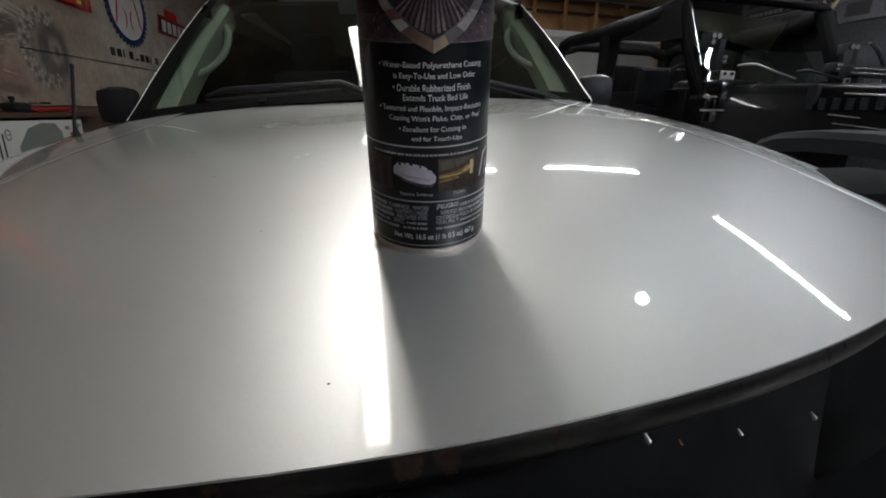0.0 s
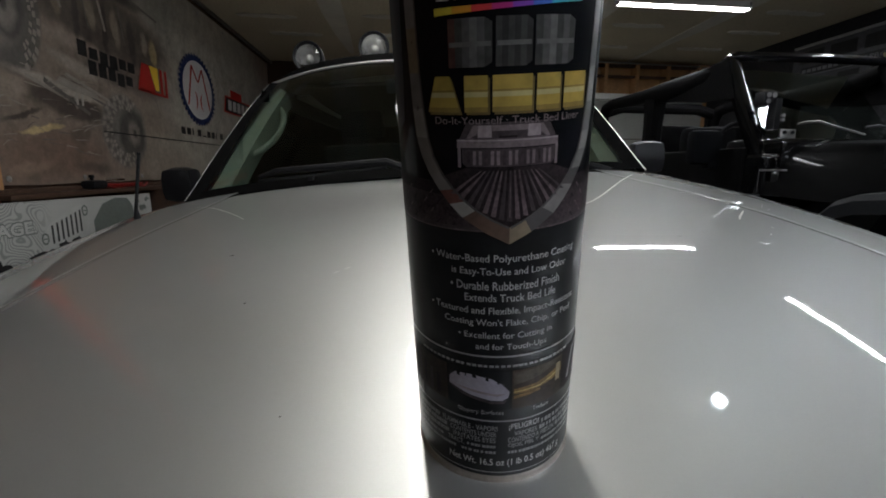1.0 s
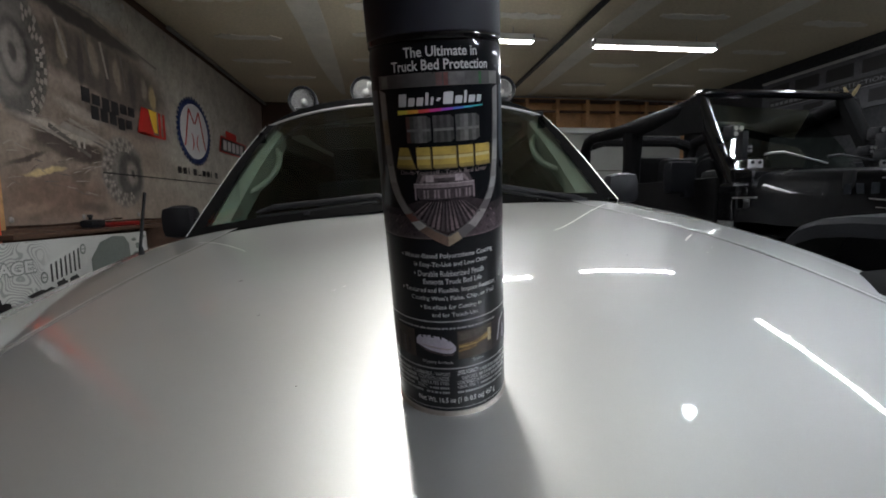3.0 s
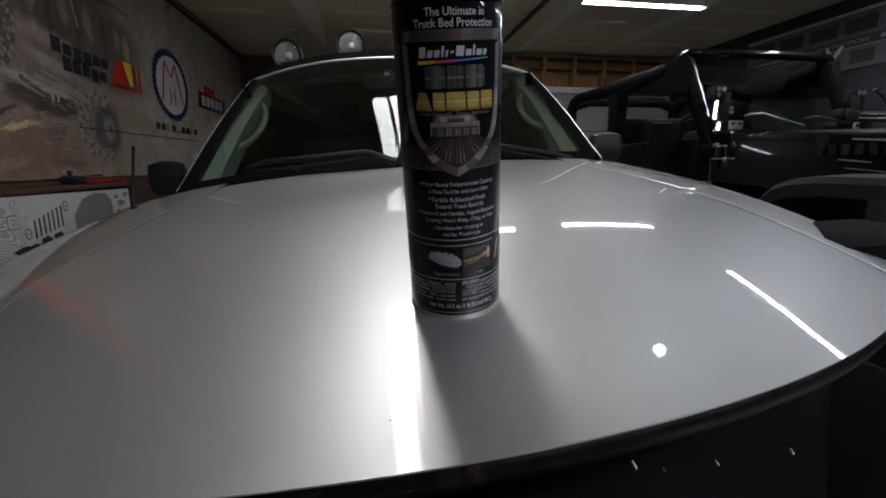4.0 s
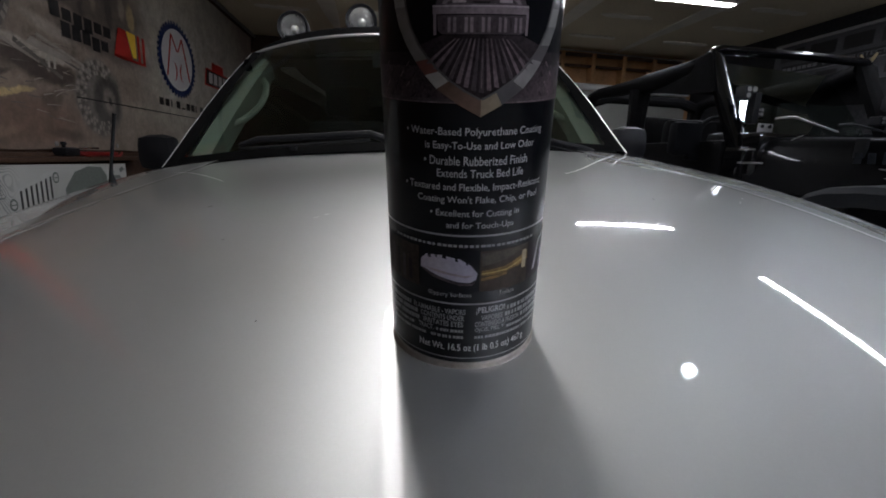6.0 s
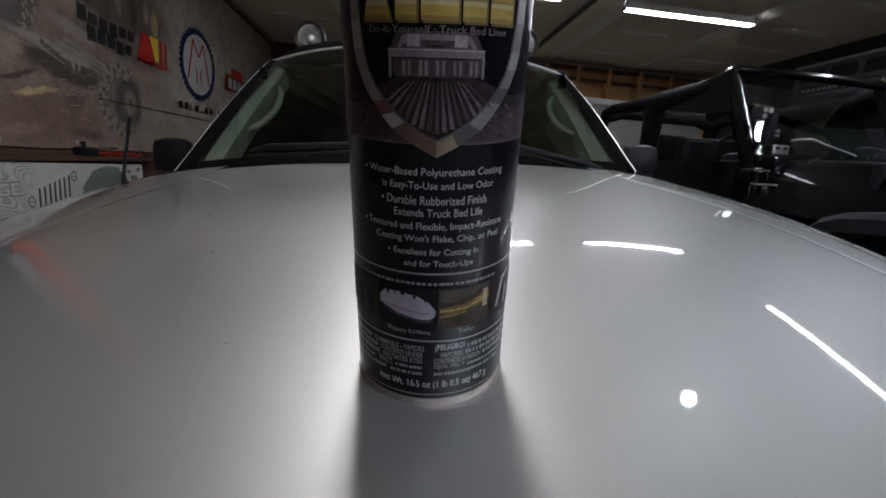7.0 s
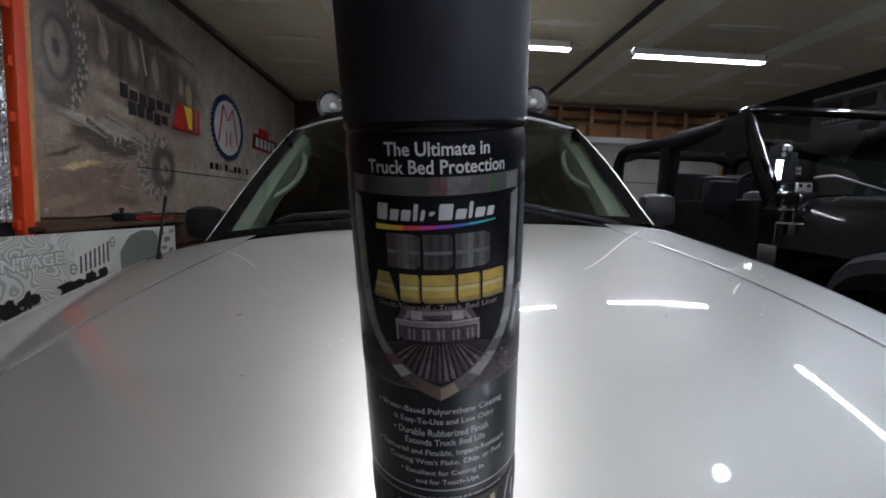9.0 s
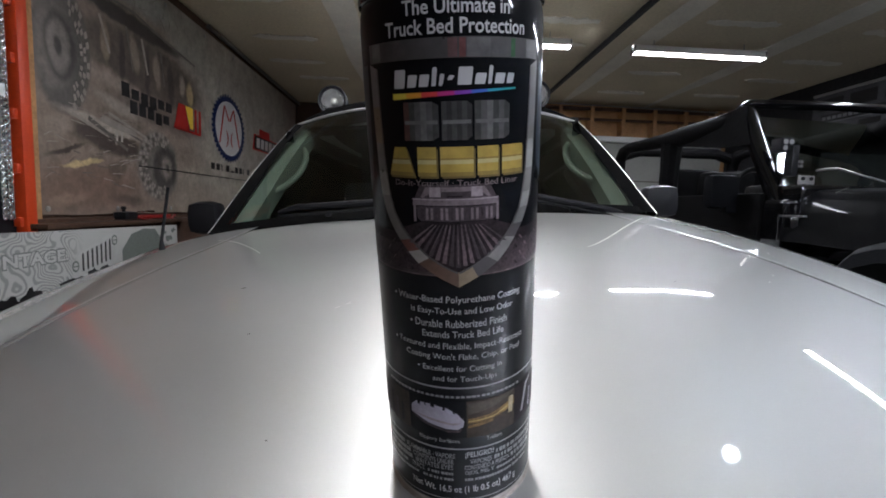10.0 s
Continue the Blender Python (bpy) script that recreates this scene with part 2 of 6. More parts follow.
def shop_light(y_len, m, label, tubes=2, gap=0.09, hood_w=0.24, glow_mat=None):
    """A fluorescent batten: white pressed housing, tubes and end sockets, hung under the ceiling. Local y runs along it, z up; tubes at z = 0."""
    root = thing("shop_light", m, label, "light", "ceiling lights")
    h = y_len / 2
    prof = [(-hood_w / 2, -0.012), (-hood_w / 2 + 0.004, 0.004), (-hood_w * 0.31, 0.05), (hood_w * 0.31, 0.05), (hood_w / 2 - 0.004, 0.004), (hood_w / 2, -0.012)]
    bm = bmesh.new()
    sheet(bm, [[(x, y, z) for x, z in prof] for y in (-h - 0.016, h + 0.016)], 0.003, Vector((0, 0, 1)))
    part("housing", bm, white_enamel, root, "white pressed metal housing")
    for k in range(tubes):
        x = (k - (tubes - 1) / 2) * gap
        bm = bmesh.new()
        rod(bm, [(x, -h, 0), (x, h, 0)], 0.0165, 14)
        part("tube", bm, glow_mat or tube_mat, root, "glowing white fluorescent tube")
        for e in (-1, 1):
            part("socket", boxed(x - 0.018, x + 0.018, e * (h + 0.006) - 0.006, e * (h + 0.006) + 0.006, -0.024, 0.045, 0.003), socket_grey, root, "grey tube socket")
    for y in (-h * 0.7, h * 0.7):
        bm = bmesh.new()
        rod(bm, [(0, y, 0.05), (0, y, ZC - m.translation.z)], 0.004, 6)
        part("hanger", bm, grey_metal, root)
    return root


def strip_light(y_len, m, label, width=0.115, gap=0.030):
    """A hung work light: white tray, two wide glowing diffusers with rounded faces, end caps and hangers."""
    root = thing("shop_light", m, label, "light", "ceiling lights")
    h, full = y_len / 2, width * 2 + gap
    part("tray", boxed(-full / 2 - 0.012, full / 2 + 0.012, -h - 0.02, h + 0.02, 0.012, 0.042, 0.006), white_enamel, root, "white pressed metal tray")
    for s in (-1, 1):
        c = s * (width + gap) / 2
        prof = [(c + width / 2 * math.sin(radians(a)), 0.010 - 0.016 * math.cos(radians(a))) for a in range(-90, 91, 15)]
        bm = bmesh.new()
        sheet(bm, [[(x, y, z) for x, z in prof] for y in (-h, h)], 0.002, Vector((0, 0, 1)))
        part("diffuser", bm, panel_warm, root, "glowing white diffuser")
        for e in (-1, 1):
            part("end_cap", boxed(c - width / 2, c + width / 2, e * (h + 0.007) - 0.006, e * (h + 0.007) + 0.006, -0.010, 0.014, 0.003), white_enamel, root)
    for y in (-h * 0.7, h * 0.7):
        bm = bmesh.new()
        rod(bm, [(0, y, 0.04), (0, y, ZC - m.translation.z)], 0.004, 6)
        part("hanger", bm, grey_metal, root)
    return root


strip_light(1.40, pose(-0.015, 1.52, 2.45), "twin strip work light over the silver hood")
shop_light(1.20, pose(2.53, 4.10, 2.59, 0, 0, 90), "twin tube fluorescent light on the ceiling", 2, 0.045, hood_w=0.09, glow_mat=tube_back)
shop_light(1.17, pose(0.74, 4.05, 2.59, 0, 0, 90), "twin tube fluorescent light on the ceiling", 2, 0.045, hood_w=0.09, glow_mat=tube_back)
shop_light(1.42, pose(3.722, 2.395, 2.645, 0, 0, 17), "twin tube fluorescent light above the black vehicle", 2, 0.06, hood_w=0.12)
# two unseen lights behind the camera, added to fill the can's front
shop_light(1.17, pose(1.25, -1.1, 2.56, 0, 0, 90), "unseen twin tube light added behind the camera as fill", 2, glow_mat=tube_fill)
shop_light(1.17, pose(3.1, -1.0, 2.56, 0, 0, 90), "unseen twin tube light added behind the camera as fill", 2, glow_mat=tube_fill)

# guessed bracket beside the shop light, added so its reflection draws a pale V
bracket = thing("glint_bracket", pose(0, 0, 2.40), "guessed pale bracket added for its reflection in the hood", "bracket")
for a, b in (((0.127, 1.04), (0.157, 0.85)), ((0.276, 1.045), (0.157, 0.85)), ((0.130, 0.935), (0.225, 0.93))):
    bm = bmesh.new()
    rod(bm, [(*a, 0), (*b, 0)], 0.011, 8)
    part("strap", bm, white_enamel, bracket)
for x, y in ((0.127, 1.04), (0.276, 1.045), (0.157, 0.85)):
    bm = bmesh.new()
    rod(bm, [(x, y, 0), (x, y, ZC - 2.40)], 0.004, 8)
    part("drop_rod", bm, grey_metal, bracket)

bulb = thing("bulb_lamp", pose(1.58, 1.52, 2.5), "round cool white led bulb in a ceiling holder", "light")
bm = bmesh.new()
lathe(bm, [(0.036 * math.sin(radians(a)) + 0.0005, -0.036 * math.cos(radians(a))) for a in range(0, 121, 8)], 48)
part("bulb", bm, spot_mat, bulb, "glowing led bulb")
bm = bmesh.new()
lathe(bm, [(0.03, 0.05), (0.03, 0.09), (0.06, 0.12), (0.06, ZC - 2.5)], 24)
part("holder", bm, white_enamel, bulb)

# ---- the silver vehicle ----
HC = (0.02656, 0.15810, 0.17090, 0.09170, 0.01847, 0.03713, 0.20286, 0.08338, 0.02699, -0.04303)


def crown(u, v):
    """Height of the hood and wings over the vehicle's own level, from the place across and along it."""
    v = min(v, 0.0)
    c = HC
    return c[0] + c[1] * v + c[2] * v**2 + c[3] * v**3 - (c[4] + c[5] * v + c[6] * v * v) * u * u - c[7] * u**4 + c[8] * u + c[9] * u * v


def nose(u):
    return -1.413 + 0.78 * (u - 0.06) ** 2


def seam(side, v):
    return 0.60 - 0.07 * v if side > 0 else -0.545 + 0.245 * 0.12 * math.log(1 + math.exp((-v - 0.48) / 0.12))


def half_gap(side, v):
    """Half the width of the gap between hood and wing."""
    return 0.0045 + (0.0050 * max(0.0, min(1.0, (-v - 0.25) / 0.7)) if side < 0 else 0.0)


# steps from a panel's edge, and how far the rolled edge falls away there
STEPS = (0.0, 0.001, 0.002, 0.0035, 0.006, 0.012, 0.026)


def roll(d):
    return 0.0008 * (1 - d / 0.006) ** 2 if d < 0.006 else 0.0


def rear(u):
    return -0.015 - 0.10 * (u / 0.7) ** 2


CAR = pose(0.0535, 1.5576, 0, 0, 0, -5.7)
BODY = pose(0, 0, 1.09597, 0, -3.0, 0)
car = thing("suv", CAR, "silver off-road wagon with roof lamps parked in the garage", "car")


# hood panel with rolled edges
bm = bmesh.new()
NU, NV = 52, 64
columns = [(-1, d) for d in STEPS] + [(0, k / NU) for k in range(NU + 1)] + [(1, d) for d in reversed(STEPS)]
rows = []
for j in range(NV + 1):
    t = j / NV
    row = []
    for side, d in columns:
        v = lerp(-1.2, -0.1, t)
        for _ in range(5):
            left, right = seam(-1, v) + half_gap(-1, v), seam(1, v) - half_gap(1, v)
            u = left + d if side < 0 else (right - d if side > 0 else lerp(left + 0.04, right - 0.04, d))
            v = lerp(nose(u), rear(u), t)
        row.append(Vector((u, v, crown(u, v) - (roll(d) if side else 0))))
    rows.append(row)
front = [p.copy() for p in rows[0]]
sheet(bm, [[p + Vector((0, -0.0002, -0.0008)) for p in front]] + rows, 0.0)
part("hood", bm, silver, car, "glossy silver metallic hood with fine scratches", BODY)

# folded lip in near black: its shade is put into the colour
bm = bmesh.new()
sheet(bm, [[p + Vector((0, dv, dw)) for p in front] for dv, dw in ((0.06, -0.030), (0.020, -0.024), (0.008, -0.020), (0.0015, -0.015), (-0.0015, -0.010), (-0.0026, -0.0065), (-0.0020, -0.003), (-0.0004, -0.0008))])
part("hood_lip", bm, mat("grimy shade-dark hood lip", (0.0045, 0.0036, 0.0032), 0.40, 0, 1.0, 30, 220, bump=0.12, bump_scale=160, spec=0.16), car, "grimy folded hood edge, its shade put into the colour", BODY)

# rust bitten into the folded edge
rust = mat("brown rust", (0.014, 0.0085, 0.0055), 0.8, 0, 0.9, 60, 400, bump=0.5, bump_scale=300, spec=0.1)
rng = random.Random(12)
for u0, width, depth in ((0.128, 0.010, 0.012), (0.142, 0.007, 0.013), (0.1375, 0.003, 0.006), (0.178, 0.0035, 0.005), (0.200, 0.002, 0.004), (0.319, 0.003, 0.006), (0.333, 0.002, 0.004), (0.07, 0.005, 0.007), (0.02, 0.003, 0.005), (0.26, 0.002, 0.003)):
    bm = bmesh.new()
    rows = []
    for k in range(9):
        u = u0 + width * (k / 8 - 0.5)
        v, reach = nose(u), depth * math.sin(math.pi * (0.1 + 0.8 * k / 8)) * rng.uniform(0.55, 1.0)
        w = crown(u, v)
        rows.append([Vector((u, v - 0.0008 - 0.0024 * math.sin(min(d / 0.0065, 1) * math.pi / 2) + max(0, d - 0.0065) * 0.30, w - 0.0008 - d)) for d in (0.0, reach * 0.35, reach * 0.7, reach)])
    sheet(bm, rows)
    part("rust_patch", bm, rust, car, "brown rust bitten into the hood edge", BODY)

seam_dark = mat("dark seam", (0.16, 0.16, 0.16), 0.6, 0.1, 0.4, 12, 90)
seam_dust = mat("dusty seam", (0.15, 0.145, 0.14), 0.6, 0.1, 0.4, 12, 90)
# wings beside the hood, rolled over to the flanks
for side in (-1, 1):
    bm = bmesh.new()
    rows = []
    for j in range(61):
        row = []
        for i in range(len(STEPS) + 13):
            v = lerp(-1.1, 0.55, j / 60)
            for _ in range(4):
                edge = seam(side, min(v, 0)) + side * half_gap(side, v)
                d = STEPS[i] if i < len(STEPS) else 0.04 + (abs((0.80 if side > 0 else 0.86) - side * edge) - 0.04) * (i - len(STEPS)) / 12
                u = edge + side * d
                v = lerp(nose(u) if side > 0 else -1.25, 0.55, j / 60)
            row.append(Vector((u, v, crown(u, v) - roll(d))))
        e = row[-1]
        for a in (20, 40, 60, 80):
            row.append(e + Vector((side * 0.06 * math.sin(radians(a)), 0, -0.06 * (1 - math.cos(radians(a))))))
        rows.append(row)
    sheet(bm, rows)
    flare = bmesh.new()
    sheet(flare, [[row[-1] + Vector((side * a, 0, b)) for a, b in ((-0.006, 0.002), (-0.004, -0.02), (0.0, -0.06), (0.004, -0.25), (-0.01, -0.62))] for row in rows])
    part("fender_flare", flare, matt_black, car, "black plastic fender flare", BODY)
    part("wing", bm, silver, car, "silver front wing", BODY)
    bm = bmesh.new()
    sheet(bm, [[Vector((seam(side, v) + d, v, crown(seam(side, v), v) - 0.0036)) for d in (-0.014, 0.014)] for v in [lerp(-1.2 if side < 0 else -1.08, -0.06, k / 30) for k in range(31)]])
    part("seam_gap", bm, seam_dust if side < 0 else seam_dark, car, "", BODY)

# nose: grille panel with upright slots, lamps, bumper
bm = bmesh.new()
rows = []
for i in range(41):
    u = lerp(-0.84, 0.86, i / 40)
    v = nose(u)
    w = crown(u, v)
    rows.append([Vector((u, v + 0.08, w - 0.012)), Vector((u, v + 0.06, w - 0.05)), Vector((u, v + 0.04, w - 0.30)), Vector((u, v + 0.0, w - 0.50)), Vector((u, v + 0.02, w - 0.75))])
sheet(bm, rows)
part("grille_panel", bm, matt_black, car, "black grille panel under the hood edge", BODY)
# guessed lamps in matt black: shade under the hood put into their colour
for u in (-0.55, 0.57):
    v, w = nose(u), crown(u, nose(u))
    bm = bmesh.new()
    lathe(bm, [(0.10, -0.03), (0.10, 0.0), (0.08, 0.012), (0.0005, 0.02)], 28, Matrix.Translation((u, v + 0.045, w - 0.18)) @ pose(0, 0, 0, 90))
    part("headlamp", bm, matt_black, car, "round headlamp, matt black to pass for shade", BODY)
bm = bmesh.new()
sheet(bm, [[Vector((u, nose(u) + dv, -0.50 + dw)) for dv, dw in ((0.05, 0.06), (-0.06, 0.05), (-0.09, 0), (-0.09, -0.12), (0.05, -0.14))] for u in [lerp(-0.82, 0.82, k / 30) for k in range(31)]])
part("bumper", bm, matt_black, car, "black bumper", BODY)
# made-up black block that keeps the gap under the hood's right end dark
for side in (1,):
    part("corner_block", boxed(min(side * 0.48, side * 0.93), max(side * 0.48, side * 0.93), -1.02, -0.80, -0.80, -0.11, 0.04), matt_black, car, "black block added to cover the bright floor", BODY)
# made-up metal and amber bits standing in for glints under the hood edge
amber = mat("amber glint bit", (0.30, 0.13, 0.03), 0.5, 0, 0.2, 60, 300)
for u, v, w, s, m in ((0.236, -1.365, -0.151, 0.003, grey_metal), (0.383, -1.308, -0.196, 0.003, grey_metal), (0.258, -1.358, -0.161, 0.0012, amber), (0.30, -1.345, -0.17, 0.002, grey_metal), (0.16, -1.385, -0.165, 0.0015, chrome)):
    bm = bmesh.new()
    rod(bm, [(u - s * 0.4, v, w + s), (u, v - 0.002, w), (u + s * 0.5, v, w - s * 1.1)], [s * 0.25, s * 0.5, s * 0.15], 6)
    part("grille_glint", bm, m, car, "", BODY)

# cowl, windscreen, pillars and roof


def screen(s, t):
    """A place on the windscreen: s from -1 to 1 across, t from 0 at its base to 1 at the roof."""
    u = 0.02 + s * lerp(0.755, 0.635, t**0.9)
    v = lerp(0.05, 0.60, t) - 0.10 * (1 - s * s) * (1 - 0.3 * t)
    w = lerp(-0.005 + 0.02 * s + 0.03 * (1 - s * s), 0.432 - 0.012 * s + 0.068 * (1 - abs(s) ** 2.6), t) + 0.02 * math.sin(math.pi * t)
    return Vector((u, v, w))


bm = bmesh.new()
sheet(bm, [[screen(lerp(-0.985, 0.985, i / 32), lerp(0.0, 0.985, j / 16)) for i in range(33)] for j in range(17)], 0.005, Vector((0, 0.7, -0.5)))
windscreen = part("windscreen", bm, glass, car, "raked windscreen mirroring a ceiling light", BODY)
windscreen.visible_shadow = False
bm = bmesh.new()
rows = []
for j in range(6):
    rows.append([lerp(Vector((lerp(-0.78, 0.80, i / 40), rear(lerp(-0.78, 0.80, i / 40)) + 0.004, crown(lerp(-0.78, 0.80, i / 40), rear(lerp(-0.78, 0.80, i / 40))) - 0.012)), screen(lerp(-1, 1, i / 40), 0.03) + Vector((0, 0.0, -0.012)), j / 5) - Vector((0, 0, 0.02 * math.sin(math.pi * j / 5))) for i in range(41)])
sheet(bm, rows, 0.01)
part("cowl", bm, matt_black, car, "black plastic cowl panel", BODY)
bm = bmesh.new()
sheet(bm, [[screen(s, t) - Vector((0, 0.002, -0.002)) for t in (0.0, 0.05)] for s in [lerp(-0.97, 0.97, k / 30) for k in range(31)]])
part("frit_band", bm, matt_black, car, "", BODY)
for side in (-1, 1):
    line = [screen(side, t) for t in [k / 14 * 1.0 for k in range(15)]]
    bm = bmesh.new()
    sheet(bm, [[p + Vector((-side * 0.045, -0.006, 0.006)), p + Vector((side * 0.004, -0.012, 0.004)), p + Vector((side * 0.014, -0.006, 0.0)), p + Vector((side * 0.016, 0.03, -0.02))] for p in line])
    part("pillar_seal", bm, matt_black, car, "black rubber screen seal", BODY)
    bm = bmesh.new()
    sheet(bm, [[p + Vector((side * 0.0135, -0.006, 0.0)), p + Vector((side * (0.016 if side > 0 else 0.0147), -0.007, 0.002)), p + Vector((side * (0.019 if side > 0 else 0.0165), 0.0, 0.0)), p + Vector((side * (0.019 if side > 0 else 0.0165), 0.06, -0.03)), p + Vector((side * 0.015, 0.12, -0.07))] for p in line])
    part("pillar", bm, silver, car, "silver windscreen pillar", BODY)
    # pale inner trim with a grab handle
    bm = bmesh.new()
    sheet(bm, [[screen(side * lerp(0.945, 0.975, t), t) + Vector((0, 0.02, -0.010)), screen(side * lerp(0.918, 0.945, t), t) + Vector((0, 0.03, -0.016)), screen(side * lerp(0.885, 0.915, t), t) + Vector((0, 0.05, -0.03)), screen(side * lerp(0.895, 0.925, t), t) + Vector((0, 0.12, -0.08))] for t in [lerp(0.05, 0.97, k / 12) for k in range(13)]])
    trim = part("pillar_trim", bm, trim_grey, car, "pale grey green inner pillar trim", BODY)
    bm = bmesh.new()
    a, b = screen(side * 0.918, 0.80) + Vector((0, 0.07, -0.04)), screen(side * 0.912, 0.36) + Vector((0, 0.07, -0.04))
    pts = [lerp(a, b, k / 10) + Vector((-side * 0.05 * math.sin(math.pi * k / 10) ** 0.6, 0.02, -0.01 * math.sin(math.pi * k / 10))) for k in range(11)]
    rod(bm, pts, 0.013, 10)
    part("grab_handle", bm, trim_grey, car, "pale grab handle", BODY)

bm = bmesh.new()
rows = []
for j in range(25):
    v = lerp(0.0, 1.0, j / 24)
    row = []
    for i in range(25):
        s = lerp(-1, 1, i / 24)
        p = screen(s, 1.0)
        row.append(Vector((p.x * 1.03 if abs(s) > 0.95 else p.x, p.y + 0.28 + v * 1.85, p.z + 0.005 + 0.07 * min(1, v * 2.5) * (1 - 0.5 * min(1, v * 2.5)) * (1 - s**4))))
    rows.append(row)
sheet(bm, rows, 0.03)
part("roof", bm, silver, car, "silver roof panel", BODY)
bm = bmesh.new()
rod(bm, [screen(lerp(-1, 1, k / 32), 1.0) + Vector((0, 0.004, 0.004)) for k in range(33)], 0.006, 8)
part("roof_edge", bm, silver, car, "thin silver roof edge", BODY)

bm = bmesh.new()
rows = []
for i in range(41):
    s = lerp(-0.98, 0.98, i / 40)
    p = screen(s, 1.0)
    h = 0.045 * (1 - abs(s / 0.98) ** 8)
    rows.append([Vector((p.x, p.y + 0.012, p.z + 0.006)), Vector((p.x, p.y + 0.03, p.z + 0.02 + h * 0.5)), Vector((p.x, 0.72, p.z + 0.03 + h)), Vector((p.x, 0.80, p.z + 0.035 + h)), Vector((p.x, 0.98, p.z + 0.04 + h)), Vector((p.x, 1.10, p.z + 0.03))])
sheet(bm, rows, 0.01)
part("lamp_bar", bm, matt_black, car, "black plastic roof lamp bar", BODY)
for u, w in ((-0.503, 0.600), (-0.185, 0.630), (0.19, 0.628), (0.509, 0.594)):
    c = screen((u - 0.02) / 0.635, 1.0)
    p = Vector((u, 0.80, w))
    face = Matrix.Translation(p) @ pose(0, 0, 0, 90)
    bm = bmesh.new()
    lathe(bm, [(0.001, -0.12), (0.03, -0.12), (0.058, -0.09), (0.071, -0.02), (0.074, 0.01), (0.070, 0.018), (0.060, 0.014), (0.057, -0.002)], 32, face, close=False)
    pod = part("lamp_pod", bm, black_plastic, car, "round black lamp housing", BODY)
    bm = bmesh.new()
    lathe(bm, [(0.012, -0.05), (0.034, -0.036), (0.048, -0.018), (0.058, 0.004)], 32, face, close=False)
    part("lamp_reflector", bm, lamp_dish, car, "bright dished reflector", BODY)
    bm = bmesh.new()
    lathe(bm, [(0.012, -0.05), (0.019, -0.02), (0.012, -0.006), (0.004, -0.002)], 16, face)
    part("lamp_bulb", bm, white_enamel, car, "pale bulb shield", BODY)
    bm = bmesh.new()
    lathe(bm, [(0.058, 0.006), (0.046, 0.012), (0.0005, 0.016)], 32, face, close=False)
    lens = part("lamp_lens", bm, clear_glass, car, "clear lamp glass", BODY)
    lens.visible_shadow = False
    part("lamp_foot", boxed(u - 0.05, u + 0.05, p.y + 0.0, p.y + 0.1, c.z + 0.06, p.z - 0.03, 0.01), black_plastic, car, "", BODY)

# flanks, doors, side glass, tail
for side in (-1, 1):
    bm = bmesh.new()
    sheet(bm, [[Vector((side * 0.83, v, -0.06)), Vector((side * 0.875, v, -0.15)), Vector((side * 0.875, v, -0.55)), Vector((side * 0.83, v, -0.70))] for v in (0.5, 1.2, 2.0, 2.7)])
    part("flank", bm, silver, car, "silver door panels", BODY)
    # pane tinted near black to shut light out of the cabin
    bm = bmesh.new()
    sheet(bm, [[Vector((0.01 + side * 0.775, v, -0.06)), Vector((0.01 + side * 0.63, v + 0.02, 0.40))] for v in (0.46, 1.2, 2.0, 2.6)], 0.004, Vector((-side, 0, 0)))
    part("side_glass", bm, dark_glass, car, "side glass made near black to darken the cabin", BODY)
    # mirror
    mu = -0.985 if side < 0 else 0.965
    bm = boxed(mu - 0.070, mu + 0.070, 0.39, 0.50, -0.045 if side < 0 else -0.012, 0.10 if side < 0 else 0.125, 0.045)
    mirror = part("door_mirror", bm, black_plastic, car, "black plastic door mirror", BODY)
    part("mirror_arm", boxed(min(mu, side * 0.80), max(mu, side * 0.80), 0.42, 0.48, -0.02, 0.04, 0.012), black_plastic, car, "", BODY)
part("tail", boxed(-0.72, 0.74, 2.62, 2.70, -0.7, 0.52, 0.03), black_gloss, car, "", BODY)
# unseen rails and roof lining, added to keep the cabin dark
for side in (-1, 1):
    part("added_cant_rail", boxed(0.01 + side * 0.645 - 0.035, 0.01 + side * 0.645 + 0.035, 0.66, 2.62, 0.36, 0.455, 0.01), dash_dark, car, "", BODY)
part("added_headliner", boxed(-0.66, 0.68, 0.70, 2.62, 0.44, 0.455), dash_dark, car, "", BODY)

# inside
part("dashboard", boxed(-0.72, 0.76, 0.16, 0.62, -0.25, 0.012, 0.03), dash_dark, car, "dark dashboard", BODY)
for u in (-0.36, 0.38):
    part("seat_back", boxed(u - 0.24, u + 0.24, 1.25, 1.42, -0.5, 0.22, 0.06), seat_cloth, car, "dark cloth seat", BODY)
    part("headrest", boxed(u - 0.13, u + 0.13, 1.30, 1.40, 0.25, 0.42, 0.04), seat_cloth, car, "", BODY)
part("rear_bench", boxed(-0.62, 0.64, 2.0, 2.2, -0.5, 0.2, 0.06), seat_cloth, car, "", BODY)
bm = bmesh.new()
rod(bm, [Vector((0.36 + 0.18 * math.cos(a), 0.72 + 0.05 * math.sin(a), -0.02 + 0.18 * math.sin(a))) for a in [k * 2 * math.pi / 28 for k in range(29)]], 0.016, 8)
part("steering_wheel", bm, dash_dark, car, "", BODY)
bm = bmesh.new()
plate(bm, [(0.013 * math.cos(a), 0.013 * math.sin(a)) for a in [math.pi * k / 12 for k in range(13)]], 0, 0.002, Matrix.Translation(screen(-0.02, 0.80) + Vector((0, 0.012, -0.008))) @ pose(0, 0, 0, 130))
